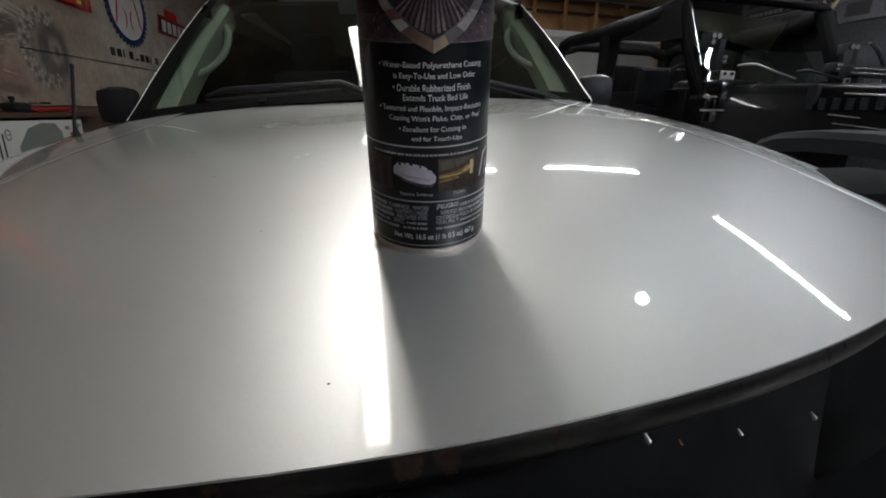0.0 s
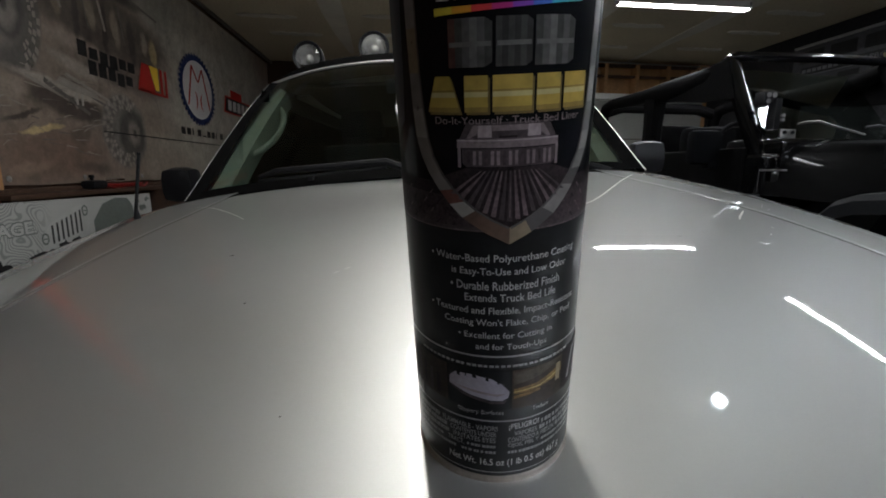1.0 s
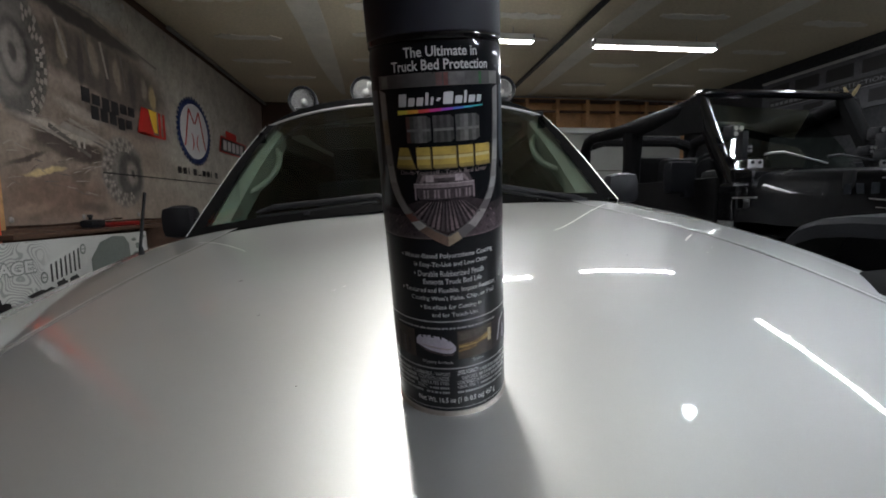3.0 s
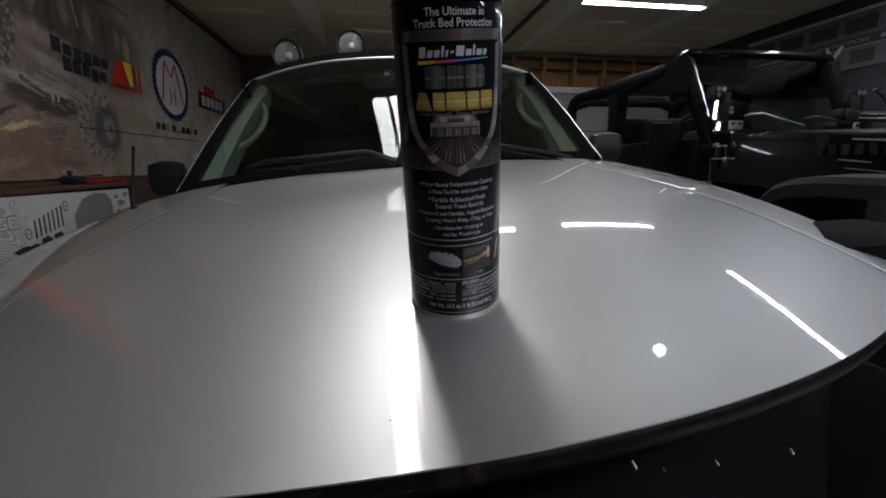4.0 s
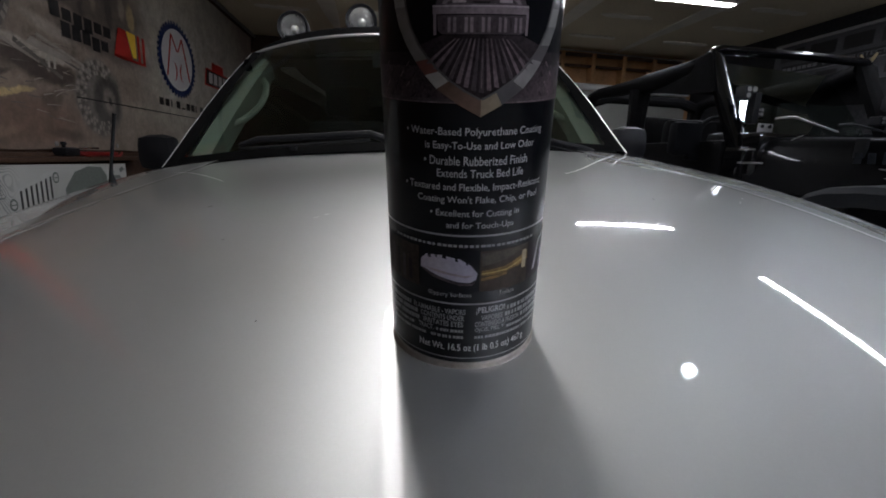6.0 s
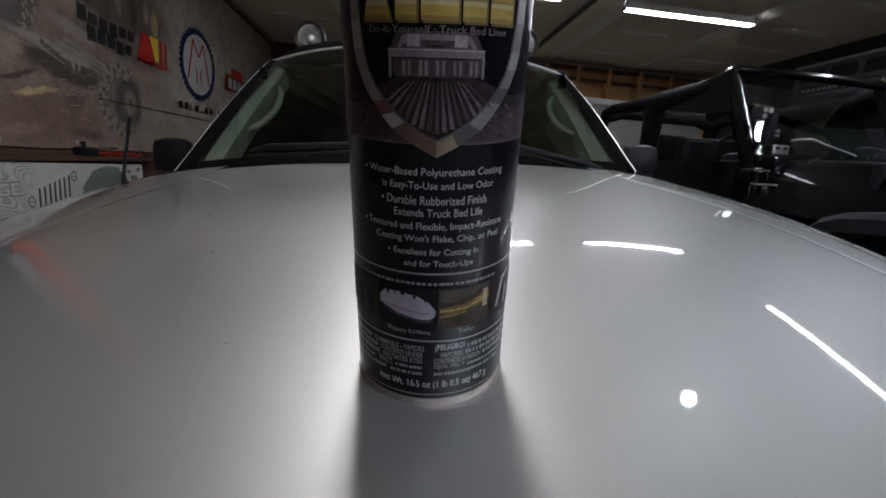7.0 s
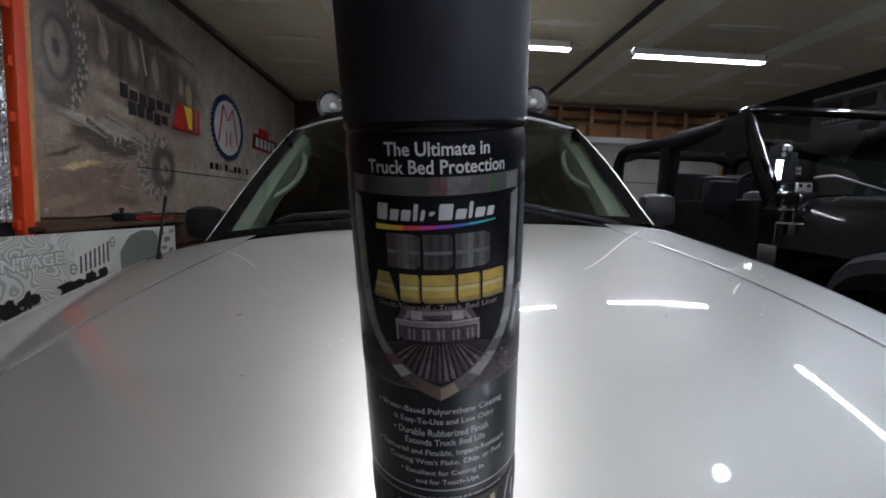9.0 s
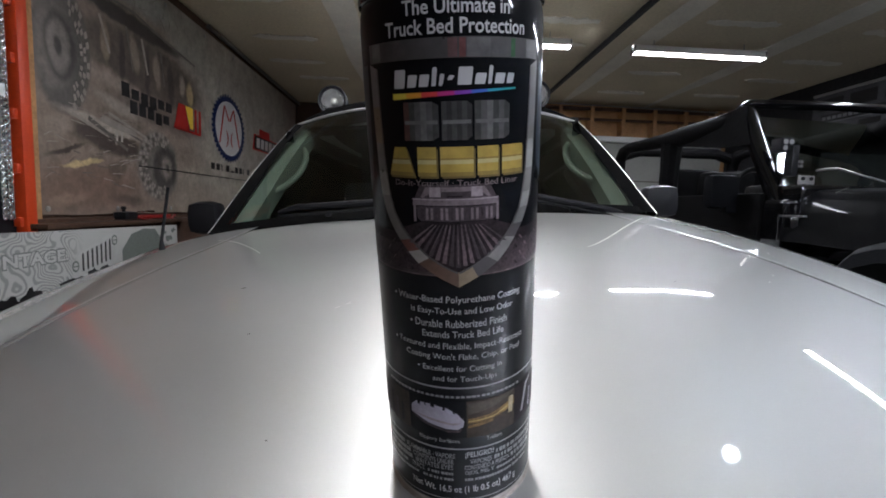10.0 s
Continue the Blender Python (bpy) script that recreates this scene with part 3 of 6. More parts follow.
part("screen_sticker", bm, white_enamel, car, "small pale half round sticker", BODY)
part("rear_view_mirror", boxed(-0.10, 0.14, 0.46, 0.49, 0.36, 0.42, 0.012), black_plastic, car, "", BODY)

# wipers
for pts in ([(-0.46, 0.045), (-0.40, 0.06), (-0.05, 0.075), (0.04, 0.04)], [(0.28, 0.10), (0.40, 0.075), (0.62, 0.03), (0.66, 0.015)]):
    bm = bmesh.new()
    base = [Vector((u, 0.02 - 0.10 * (1 - (u / 0.75) ** 2) + 0.01, w)) for u, w in pts]
    rod(bm, base, [0.006, 0.010, 0.011, 0.013], 8)
    part("wiper_arm", bm, black_plastic, car, "black wiper arm", BODY)
    bm = bmesh.new()
    a, b = base[0], base[2]
    rod(bm, [a + Vector((0, -0.005, -0.012)), lerp(a, b, 0.5) + Vector((0, -0.012, -0.016)), b + Vector((0, -0.01, -0.018))], 0.005, 6)
    part("wiper_blade", bm, rubber, car, "rubber wiper blade", BODY)
for u in (-0.30, -0.12, 0.5):
    part("washer_jet", boxed(u - 0.01, u + 0.01, -0.025, 0.0, 0.028, 0.045, 0.004), black_plastic, car, "", BODY)

# aerial on the wing
bm = bmesh.new()
ab = Vector((-0.775, -0.16, crown(-0.775, -0.16)))
rod(bm, [ab, ab + Vector((0.0, 0.0, 0.03)), ab + Vector((0.02, 0.02, 0.19))], [0.010, 0.0045, 0.0045], 8)
part("aerial", bm, rubber, car, "short black rubber aerial", BODY)

# wheels
for u in (-0.72, 0.72):
    for v in (-0.75, 1.85):
        bm = bmesh.new()
        lathe(bm, [(0.20, -0.11), (0.34, -0.11), (0.37, -0.07), (0.37, 0.07), (0.34, 0.11), (0.20, 0.11)], 36, Matrix.Translation((u, v, 0.37)) @ pose(0, 0, 0, 0, 90))
        part("wheel", bm, rubber, car)

# marks on the hood: chips, scratches, dust
scratch = mat("bare scratch", (0.78, 0.77, 0.74), 0.5, 0, 0.1)
scuff = mat("dull scuff", (0.62, 0.62, 0.60), 0.55, 0.6, 0.2, 90, 400)
chip = mat("dark chip", (0.05, 0.045, 0.04), 0.7, 0, 0.2)


def mark(points, r, material, label):
    bm = bmesh.new()
    rows = []
    for i, (u, v) in enumerate(points):
        t = i / max(1, len(points) - 1)
        rr = r * (0.35 + 0.65 * math.sin(math.pi * min(max(t, 0.08), 0.92)))
        d = Vector((points[min(i + 1, len(points) - 1)][0] - points[max(i - 1, 0)][0], points[min(i + 1, len(points) - 1)][1] - points[max(i - 1, 0)][1], 0)).normalized()
        n = Vector((-d.y, d.x, 0))
        rows.append([Vector((u, v, 0)) + n * k * rr for k in (-1, 1)])
    for row in rows:
        for p in row:
            p.z = crown(p.x, p.y) + 0.0006
    sheet(bm, rows)
    part("scratch", bm, material, car, label, BODY)


mark([(0.675, -0.13), (0.63, -0.21), (0.565, -0.325), (0.50, -0.45), (0.43, -0.585), (0.385, -0.665), (0.36, -0.70)], 0.0019, scratch, "pale scratch in the paint")
mark([(-0.58, -0.19), (-0.52, -0.235), (-0.473, -0.285), (-0.42, -0.35), (-0.367, -0.421), (-0.30, -0.52)], 0.0016, scuff, "faint pale crease in the paint")
mark([(0.612, -0.72), (0.59, -0.75), (0.568, -0.78), (0.555, -0.80)], 0.0018, scratch, "pale scratch in the paint")
for u, v in ((0.575, -0.84), (0.71, -0.625), (0.692, -0.668), (0.54, -0.886), (0.645, -0.81), (0.70, -0.64), (0.017, -1.022), (0.026, -1.012)):
    mark([(u - 0.003, v - 0.002), (u, v + 0.001), (u + 0.002, v + 0.002)], 0.0008, scratch, "small pale chip in the paint")
for u, v, r in ((-0.153, -0.885, 0.003), (0.10, -1.38, 0.0006), (0.038, -1.24, 0.0006), (-0.05, -1.08, 0.0012), (0.40, -0.93, 0.0015), (0.30, -0.66, 0.002)):
    mark([(u - r, v), (u, v + r * 0.4), (u + r, v)], r, chip, "small dark stone chip")

# ---- the spray can ----
AXIS = Vector((-0.0721, -0.2150, 1)).normalized()
side_x = (Vector((1, 0, 0)) - AXIS * AXIS.x).normalized()
turn = Matrix((side_x, AXIS.cross(side_x), AXIS)).transposed().to_4x4()
CAN = Matrix.Translation((0.0770, 0.2965, 1.0249)) @ turn
can = thing("spray_can", CAN, "black aerosol can with a matt black cap standing on the hood", "can")
can_black = mat("printed black tinplate", (0.004, 0.0045, 0.006), 0.3, 0, 0.1, 30, 300, coat=0.5, coat_rough=0.03, spec=0.05)
cap_black = mat("matt black cap", (0.0125, 0.0125, 0.018), 0.5, 0, 0.1, 20, 300, bump=0.1, bump_scale=2500, spec=0.22)
tin = mat("scuffed tinplate", (0.42, 0.38, 0.34), 0.42, 0.7, 0.25, 60, 400, bump=0.2, bump_scale=800)
ink_white = mat("white ink", (0.70, 0.69, 0.70), 0.4, 0, 0.05)
ink_grey = mat("grey ink", (0.30, 0.29, 0.30), 0.4, 0, 0.1, 90, 500)
ink_gold = mat("gold ink", (0.36, 0.25, 0.05), 0.38, 0, 0.22, 160, 400)
ink_mauve = mat("mauve brown print", (0.046, 0.033, 0.037), 0.45, 0, 0.9, 160, 900, spec=0.15)
ink_lilac = mat("pale lilac print", (0.36, 0.33, 0.40), 0.4, 0, 0.2, 150, 600)
ink_tan = mat("tan print", (0.19, 0.115, 0.04), 0.4, 0, 0.7, 200, 700, spec=0.2)
ink_fine = mat("soft grey ink print", (0.24, 0.235, 0.24), 0.4, 0, 0.15, 300, 900)
ink_brown = mat("brown print", (0.032, 0.022, 0.016), 0.4, 0, 0.7, 120, 500, spec=0.15)
R = 0.03376


def on_can(deg, mm, lift=0.0002):
    a = radians(deg)
    return Vector(((R + lift) * math.sin(a), -(R + lift) * math.cos(a), (mm - 2.5) / 1000))


bm = bmesh.new()
lathe(bm, [(0.02455, 0.003), (0.02967, 0.0), (0.03294, 0.0), (0.03396, 0.0008), (0.03427, 0.002), (0.03396, 0.0032), (0.03345, 0.0038), (0.03345, 0.0058)], 96)
part("base_rim", bm, tin, can, "scuffed bare metal bottom rim")
bm = bmesh.new()
lathe(bm, [(0.03355, 0.0054), (R, 0.0060), (R, 0.1955), (0.03335, 0.2005), (0.03274, 0.2030)], 96)
part("body", bm, can_black, can, "glossy printed black can body")
bm = bmesh.new()
lathe(bm, [(0.03253, 0.2027), (0.03376, 0.2033), (0.03407, 0.2047), (0.03376, 0.2060), (0.03253, 0.2065)], 96)
part("top_rim", bm, black_gloss, can, "glossy black top rim")
bm = bmesh.new()
lathe(bm, [(0.03335, 0.2061), (0.03386, 0.2067), (0.03386, 0.2460), (0.03335, 0.2505), (0.03171, 0.2535), (0.02916, 0.2550), (0.00010, 0.2555)], 96)
part("cap", bm, cap_black, can, "matt black plastic cap")


def can_patch(name, outline, material, label="", lift=0.0002, parent=None):
    """A print on the can: an outline of (degrees, mm), cut into strips that follow the wall."""
    bm = bmesh.new()
    vs = [bm.verts.new((x, y, 0)) for x, y in outline]
    bm.faces.new(vs)
    lo, hi = min(x for x, _ in outline), max(x for x, _ in outline)
    k = math.floor(lo / 4) * 4 + 4
    while k < hi:
        bmesh.ops.bisect_plane(bm, geom=bm.verts[:] + bm.edges[:] + bm.faces[:], plane_co=(k, 0, 0), plane_no=(1, 0, 0))
        k += 4
    for v in bm.verts:
        v.co = on_can(v.co.x, v.co.y, lift)
    return part(name, bm, material, parent or can, label)


def rect(a0, a1, h0, h1):
    return [(a0, h0), (a1, h0), (a1, h1), (a0, h1)]


def text_mesh(text, bold=0.0, spacing=1.0):
    cu = bpy.data.curves.new("writing", "FONT")
    cu.body, cu.align_x, cu.size, cu.resolution_u, cu.offset, cu.space_character = text, "CENTER", 1.0, 3, bold, spacing
    ob = bpy.data.objects.new("writing", cu)
    scene.collection.objects.link(ob)
    deps = bpy.context.evaluated_depsgraph_get()
    me = bpy.data.meshes.new_from_object(ob.evaluated_get(deps))
    bpy.data.objects.remove(ob)
    bm = bmesh.new()
    bm.from_mesh(me)
    return bm


def can_text(text, a0, a1, h0, h1, material=None, bold=0.012, slope=0.0):
    """One line of writing between two angles, from its lowest to its highest stroke."""
    bm = text_mesh(text, bold)
    xs, ys = [v.co.x for v in bm.verts], [v.co.y for v in bm.verts]
    x0, x1, y0, y1 = min(xs), max(xs), min(ys), max(ys)
    for v in bm.verts:
        a = lerp(a0, a1, (v.co.x - x0) / (x1 - x0))
        v.co = on_can(a, lerp(h0, h1, (v.co.y - y0) / (y1 - y0)), 0.00045)
    return part("writing", bm, material or ink_white, can, "", smooth=False)


# tread plate print, shield, panels
label_c = -2.5
tread_dark = mat("dark mauve tread print", (0.020, 0.014, 0.016), 0.45, 0, 0.8, 160, 900, spec=0.12)
tread_pale = mat("pale mauve tread print", (0.115, 0.085, 0.092), 0.45, 0, 0.7, 200, 900, spec=0.15)
mauve_mid = mat("mauve grey print", (0.17, 0.135, 0.145), 0.42, 0, 0.45, 120, 700, spec=0.15)
mauve_pale = mat("pale mauve grey print", (0.30, 0.25, 0.265), 0.42, 0, 0.35, 120, 700, spec=0.15)
mauve_dark = mat("dark mauve grey print", (0.055, 0.042, 0.046), 0.42, 0, 0.5, 120, 700, spec=0.15)
for k, (h0, h1, m) in enumerate(((113.4, 114.6, mauve_dark), (114.6, 119.5, ink_mauve), (119.5, 124.5, ink_mauve), (124.5, 128.5, tread_dark))):
    can_patch("print_band", rect(-100, 100, h0, h1), m, "mauve brown tread plate print", 0.00012)
can_patch("band_edge", rect(-100, 100, 113.1, 113.6), tread_pale, "", 0.00016)
tread_rng = random.Random(11)
for s in (-1, 1):
    for row in range(4):
        for k in range(6):
            a = s * (30 + 9.5 * k + 4.5 * (row % 2)) + label_c
            h = 115.6 + 3.1 * row
            if abs(a - label_c) < 28 + 2.6 * row + 4:
                continue
            w, t = 1.5 + tread_rng.uniform(-0.3, 0.3), s * 1.1
            can_patch("tread_mark", [(a - w * 0.5 + t, h - 0.9), (a + w * 0.5 + t, h - 0.7), (a + w * 0.4 - t, h + 0.9), (a - w * 0.5 - t, h + 0.7)], tread_dark if (k + row) % 2 else tread_pale, "", 0.00017)
rim_bright = mat("bright steel ink", (0.36, 0.345, 0.33), 0.3, 0.3, 0.3, 70, 200)
rim_mid = mat("grey steel ink", (0.215, 0.205, 0.20), 0.3, 0.3, 0.3, 70, 200)
rim_dark = mat("dark steel ink", (0.075, 0.07, 0.07), 0.3, 0.3, 0.3, 70, 200)
rim_rust = mat("rust red ink", (0.13, 0.045, 0.035), 0.35, 0.1, 0.4, 90, 300)
rim_tan = mat("tan steel ink", (0.24, 0.19, 0.13), 0.3, 0.2, 0.3, 90, 300)
rim_brown = mat("rust brown ink", (0.12, 0.07, 0.05), 0.35, 0.2, 0.4, 90, 300)
SH = [(0, 108.9), (12, 112.6), (25, 117.5), (32, 121.6), (38, 125.6), (44.5, 130.6), (50, 136.2), (53, 141.5), (55, 150), (56, 160), (57, 172), (57.5, 186)]
SI = [(0, 114.6), (8, 117.0), (17, 120.3), (22.5, 123), (29, 126.6), (35, 130.6), (40.5, 136), (43.5, 141.5), (46, 150), (47.5, 160), (48.5, 172), (49, 184)]
can_patch("shield_field", [(label_c - a, h) for a, h in reversed(SI)] + [(label_c + a, h) for a, h in SI[1:]], can_black, "black shield field", 0.0002)
can_patch("shield_floor", [(label_c - a, h) for a, h in reversed(SI[:6])] + [(label_c + a, h) for a, h in SI[1:6]] + [(label_c + 22, 133.4), (label_c - 22, 133.4)], tread_dark, "ribbed floor print", 0.00026)
# ribs of the floor, running together towards the tailgate
for k in range(-7, 8):
    far, near = label_c + k * 2.1, label_c + k * 4.3
    low = 116.4 + 0.62 * abs(k) ** 1.35
    wide = 1.35
    tone = (mauve_dark, ink_mauve, tread_pale, ink_mauve)[(k * k + k) % 4]
    can_patch("floor_rib", [(near - wide, low + 0.3), (near + wide, low), (lerp(near, far, 0.6) + 0.75, lerp(low, 132.6, 0.6)), (far + 0.3, 132.4), (far - 0.3, 132.4), (lerp(near, far, 0.6) - 0.75, lerp(low, 132.6, 0.6))], tone, "", 0.00032)
    if k % 2 == 0:
        can_patch("rib_gleam", [(near - 0.35, low + 1.5), (near + 0.25, low + 1.5), (lerp(near, far, 0.75) + 0.12, lerp(low, 132.6, 0.75)), (lerp(near, far, 0.75) - 0.2, lerp(low, 132.6, 0.75))], tread_pale, "", 0.00036)
LEFT_RIM = (rim_brown, rim_brown, rim_bright, rim_rust, rim_mid, rim_mid, rim_mid, rim_bright, rim_mid, rim_tan, rim_mid)
RIGHT_RIM = (rim_tan, rim_dark, rim_mid, rim_mid, rim_dark, rim_mid, rim_bright, rim_mid, rim_bright, rim_mid, rim_mid)
for s, tones in ((-1, LEFT_RIM), (1, RIGHT_RIM)):
    for i in range(len(SH) - 1):
        q = [(label_c + s * SH[i][0], SH[i][1]), (label_c + s * SH[i + 1][0], SH[i + 1][1]), (label_c + s * SI[i + 1][0], SI[i + 1][1]), (label_c + s * SI[i][0], SI[i][1])]
        can_patch("shield_rim", q, tones[i], "steel coloured shield rim", 0.0003)
        e = [(label_c + s * SI[i][0], SI[i][1]), (label_c + s * SI[i + 1][0], SI[i + 1][1]), (label_c + s * (SI[i + 1][0] + 0.9), SI[i + 1][1] - 0.35), (label_c + s * (SI[i][0] + 0.9), SI[i][1] - 0.5)]
        can_patch("rim_edge", e, rim_dark, "", 0.00036)
# brushed panel across the shield's top, with faint coloured streaks
can_patch("shield_top", rect(label_c - 57, label_c + 57, 186, 192), rim_dark, "dark brushed panel", 0.00028)
for a0, a1, col in ((-56, -48, (0.16, 0.155, 0.15)), (-38, -33, (0.10, 0.09, 0.09)), (-6, -1, (0.13, 0.075, 0.075)), (0, 3.5, (0.15, 0.06, 0.06)), (4, 17, (0.13, 0.125, 0.125)), (17, 22, (0.10, 0.095, 0.095)), (30, 33, (0.05, 0.12, 0.06)), (42, 53, (0.17, 0.165, 0.16))):
    can_patch("panel_gleam", rect(a0, a1, 186.2, 191.7), mat("brushed streak ink", col, 0.35, 0.2, 0.35, 90, 400, spec=0.2), "", 0.00034)
side_ink = mat("blue grey ink", (0.030, 0.042, 0.055), 0.35, 0, 0.3, 60, 200, spec=0.15)
can_patch("side_strip", [(-80, 140), (-68, 146), (-66, 158), (-64, 186), (-80, 186)], side_ink, "", 0.0002)
can_patch("side_strip", [(60, 186), (58, 160), (60, 150), (74, 144), (74, 186)], side_ink, "", 0.0002)
# maker's mark: plain slanted white bars over a spectrum line
ink_mark = mat("soft white ink", (0.46, 0.45, 0.46), 0.4, 0, 0.06)
for a0, a1, h1 in ((-38, -31, 183.2), (-29.4, -24, 181.4), (-22.4, -17, 181.4), (-15.2, -12.8, 183.4), (-11.2, -9, 181.4), (-6.6, -3.6, 180.9), (-1.2, 6.4, 183.3), (8.0, 14, 181.4), (15.6, 17.8, 183.6), (19.4, 25.4, 181.4), (27, 31.5, 181.4)):
    low = 177.6 + 0.011 * (a0 + 38) + (1.6 if h1 == 180.9 else 0.0)
    can_patch("maker_mark", [(a0, low), (a1 - 0.5, low), (a1, low + 0.5), (a1 + 0.9, h1 - 0.5), (a1 + 0.5, h1), (a0 + 1.3, h1), (a0 + 0.8, h1 - 0.5)], ink_mark, "plain white bar", 0.0004)
spectrum = [(0.62, 0.50, 0.05), (0.66, 0.30, 0.03), (0.62, 0.05, 0.05), (0.50, 0.03, 0.22), (0.22, 0.05, 0.42), (0.05, 0.12, 0.48), (0.03, 0.32, 0.42), (0.02, 0.30, 0.30)]
for k, col in enumerate(spectrum):
    f0, f1 = k / 8, (k + 1) / 8
    a0, a1 = lerp(-39.3, 33.5, f0), lerp(-39.3, 33.5, f1)
    top0, top1 = lerp(176.0, 177.1, f0 * f0), lerp(176.0, 177.1, f1 * f1)
    can_patch("spectrum_line", [(a0, top0 - lerp(1.9, 0.5, f0)), (a1, top1 - lerp(1.9, 0.5, f1)), (a1, top1), (a0, top0)], mat("spectrum ink", col, 0.4, 0, 0.05), "", 0.0004)
# product mark: three dark steel blocks over five gold ones
steel_tones = [mat("steel block ink", (c, c * 0.97, c * 0.95), 0.35, 0.2, 0.3, 200, 600, spec=0.25) for c in (0.028, 0.05, 0.085, 0.13)]
rust_tone = mat("rust steel block ink", (0.075, 0.036, 0.03), 0.35, 0.2, 0.3, 200, 600, spec=0.25)
for a0, a1, order in ((-32.5, -11.8, (rust_tone, 1, 2, 3, 2, 1)), (-10.2, 6.6, (1, 0, 1, 0, 1, 0)), (7.9, 29.4, (1, 2, 3, 1, 2, 1))):
    for k, tone in enumerate(order):
        p0, p1 = lerp(a0, a1, k / 6), lerp(a0, a1, (k + 1) / 6)
        cut = 1.2 if k == 5 else 0.0
        can_patch("steel_block", [(p0, 161.0), (p1, 161.0 + cut), (p1, 173.2 - cut), (p0, 173.2)], steel_tones[tone] if isinstance(tone, int) else tone, "", 0.0004)
    can_patch("block_gleam", rect(a0 + 0.6, a1 - 0.6, 166.2, 167.4), steel_tones[3], "", 0.00046)
ink_gold_dark = mat("dark gold ink", (0.12, 0.08, 0.02), 0.4, 0, 0.2)
ink_gold_low = mat("brown gold ink", (0.22, 0.15, 0.035), 0.4, 0, 0.25, 160, 400)
ink_gold_mid = mat("pale gold ink", (0.42, 0.36, 0.20), 0.38, 0, 0.15, 160, 400)
for a0, a1, lean in ((-45.3, -27.2, 5.0), (-25.0, -13.8, 0.0), (-11.6, 7.2, 0.0), (9.4, 22.2, 0.0), (24.6, 40.2, 0.0)):
    low, high = 149.2, 158.9

    def edge(f, t):
        return lerp(lerp(a0, a1, f), lerp(a0 + lean, a1 - lean, f), t)

    can_patch("gold_edge", [(a0 + 1.0, low - 0.7), (a1 + 1.1, low - 0.7), (edge(1, 1) + 1.0, high - 0.7), (edge(0, 1) + 1.0, high - 0.7)], ink_gold_dark, "", 0.00036)
    for t0, t1, m in ((0.0, 0.14, ink_gold_low), (0.14, 0.42, ink_gold), (0.42, 0.56, ink_gold_mid), (0.56, 0.62, ink_gold_low), (0.62, 1.0, ink_gold)):
        can_patch("gold_block", [(edge(0, t0), lerp(low, high, t0)), (edge(1, t0), lerp(low, high, t0)), (edge(1, t1), lerp(low, high, t1)), (edge(0, t1), lerp(low, high, t1))], m, "gold printed block", 0.0004)
# open pickup bed seen from behind: inner walls, two pale wheel boxes, rim, ribbed tailgate
can_patch("bed_print", [(-29.0, 140.6), (-24.2, 146.4), (16.8, 146.4), (22.2, 140.6)], mauve_dark, "mauve grey pickup bed print", 0.0004)
can_patch("bed_print", [(-24.6, 141.8), (-20.8, 145.6), (13.6, 145.6), (18.0, 141.8)], mauve_mid, "", 0.00044)
can_patch("bed_print", [(-22.5, 141.9), (-17, 144.0), (10.5, 144.0), (16.0, 141.9)], mauve_dark, "", 0.00047)
for a in (-18.8, 5.4):
    can_patch("wheel_box", [(a, 142.2), (a + 7, 142.2), (a + 6.6, 145.6), (a + 0.4, 145.6)], mauve_pale, "pale wheel box print", 0.0005)
can_patch("bed_latch", rect(-8.5, 0.5, 142.0, 142.6), tread_dark, "", 0.00052)
can_patch("bed_rim", [(-29.6, 139.2), (22.6, 139.2), (22.2, 141.4), (-29.0, 141.4)], mauve_mid, "pale bed rim print", 0.00048)
can_patch("bed_rim", rect(-29.4, 22.4, 141.1, 141.6), mauve_pale, "", 0.00052)
can_patch("tailgate", [(-26.6, 134.6), (-24.5, 133.6), (18.6, 133.6), (20.8, 134.6), (21.0, 138.9), (-27.0, 138.9)], mauve_dark, "dark mauve tailgate print", 0.0004)
for k in range(15):
    can_patch("bed_rib", rect(-24.2 + 2.95 * k, -22.6 + 2.95 * k, 134.2, 138.3), (ink_mauve, mauve_mid, mauve_mid)[k % 3], "", 0.00046)
for a in (-29.0, 21.0):
    can_patch("bed_post", rect(a, a + 1.6, 133.4, 139.2), mauve_mid, "", 0.0005)

# writing
ink_text = mat("light grey ink", (0.42, 0.41, 0.42), 0.4, 0, 0.08)
ink_head = mat("pale grey ink", (0.50, 0.49, 0.49), 0.4, 0, 0.08)
can_text("The Ultimate in", -30.2, 28.5, 198.5, 202.8, ink_head, 0.014)
can_text("Truck Bed Protection", -42, 39.5, 192.9, 197.3, ink_head, 0.014)
can_text("Do-It-Yourself · Truck Bed Liner", -41, 36, 145.9, 148.0, mauve_mid, 0.0)
LINES = [
    ("• Water-Based Polyurethane Coating", -48, 41, 102.0, 105.4), ("is Easy-To-Use and Low Odor", -34.7, 34.5, 97.4, 100.7),
    ("• Durable Rubberized Finish", -35.6, 29.6, 92.6, 95.7), ("Extends Truck Bed Life", -27.2, 27.2, 88.3, 91.2),
    ("• Textured and Flexible, Impact-Resistant", -50, 44.5, 82.7, 86.1), ("Coating Won't Flake, Chip, or Peel", -40.5, 41.8, 78.2, 81.5),
    ("• Excellent for Cutting in", -31.7, 26.2, 73.0, 76.2), ("and for Touch-Ups", -21.2, 22.6, 68.5, 71.6),
]
for text, a0, a1, h0, h1 in LINES:
    can_text(text, a0, a1, h0, h1, ink_text, 0.004)
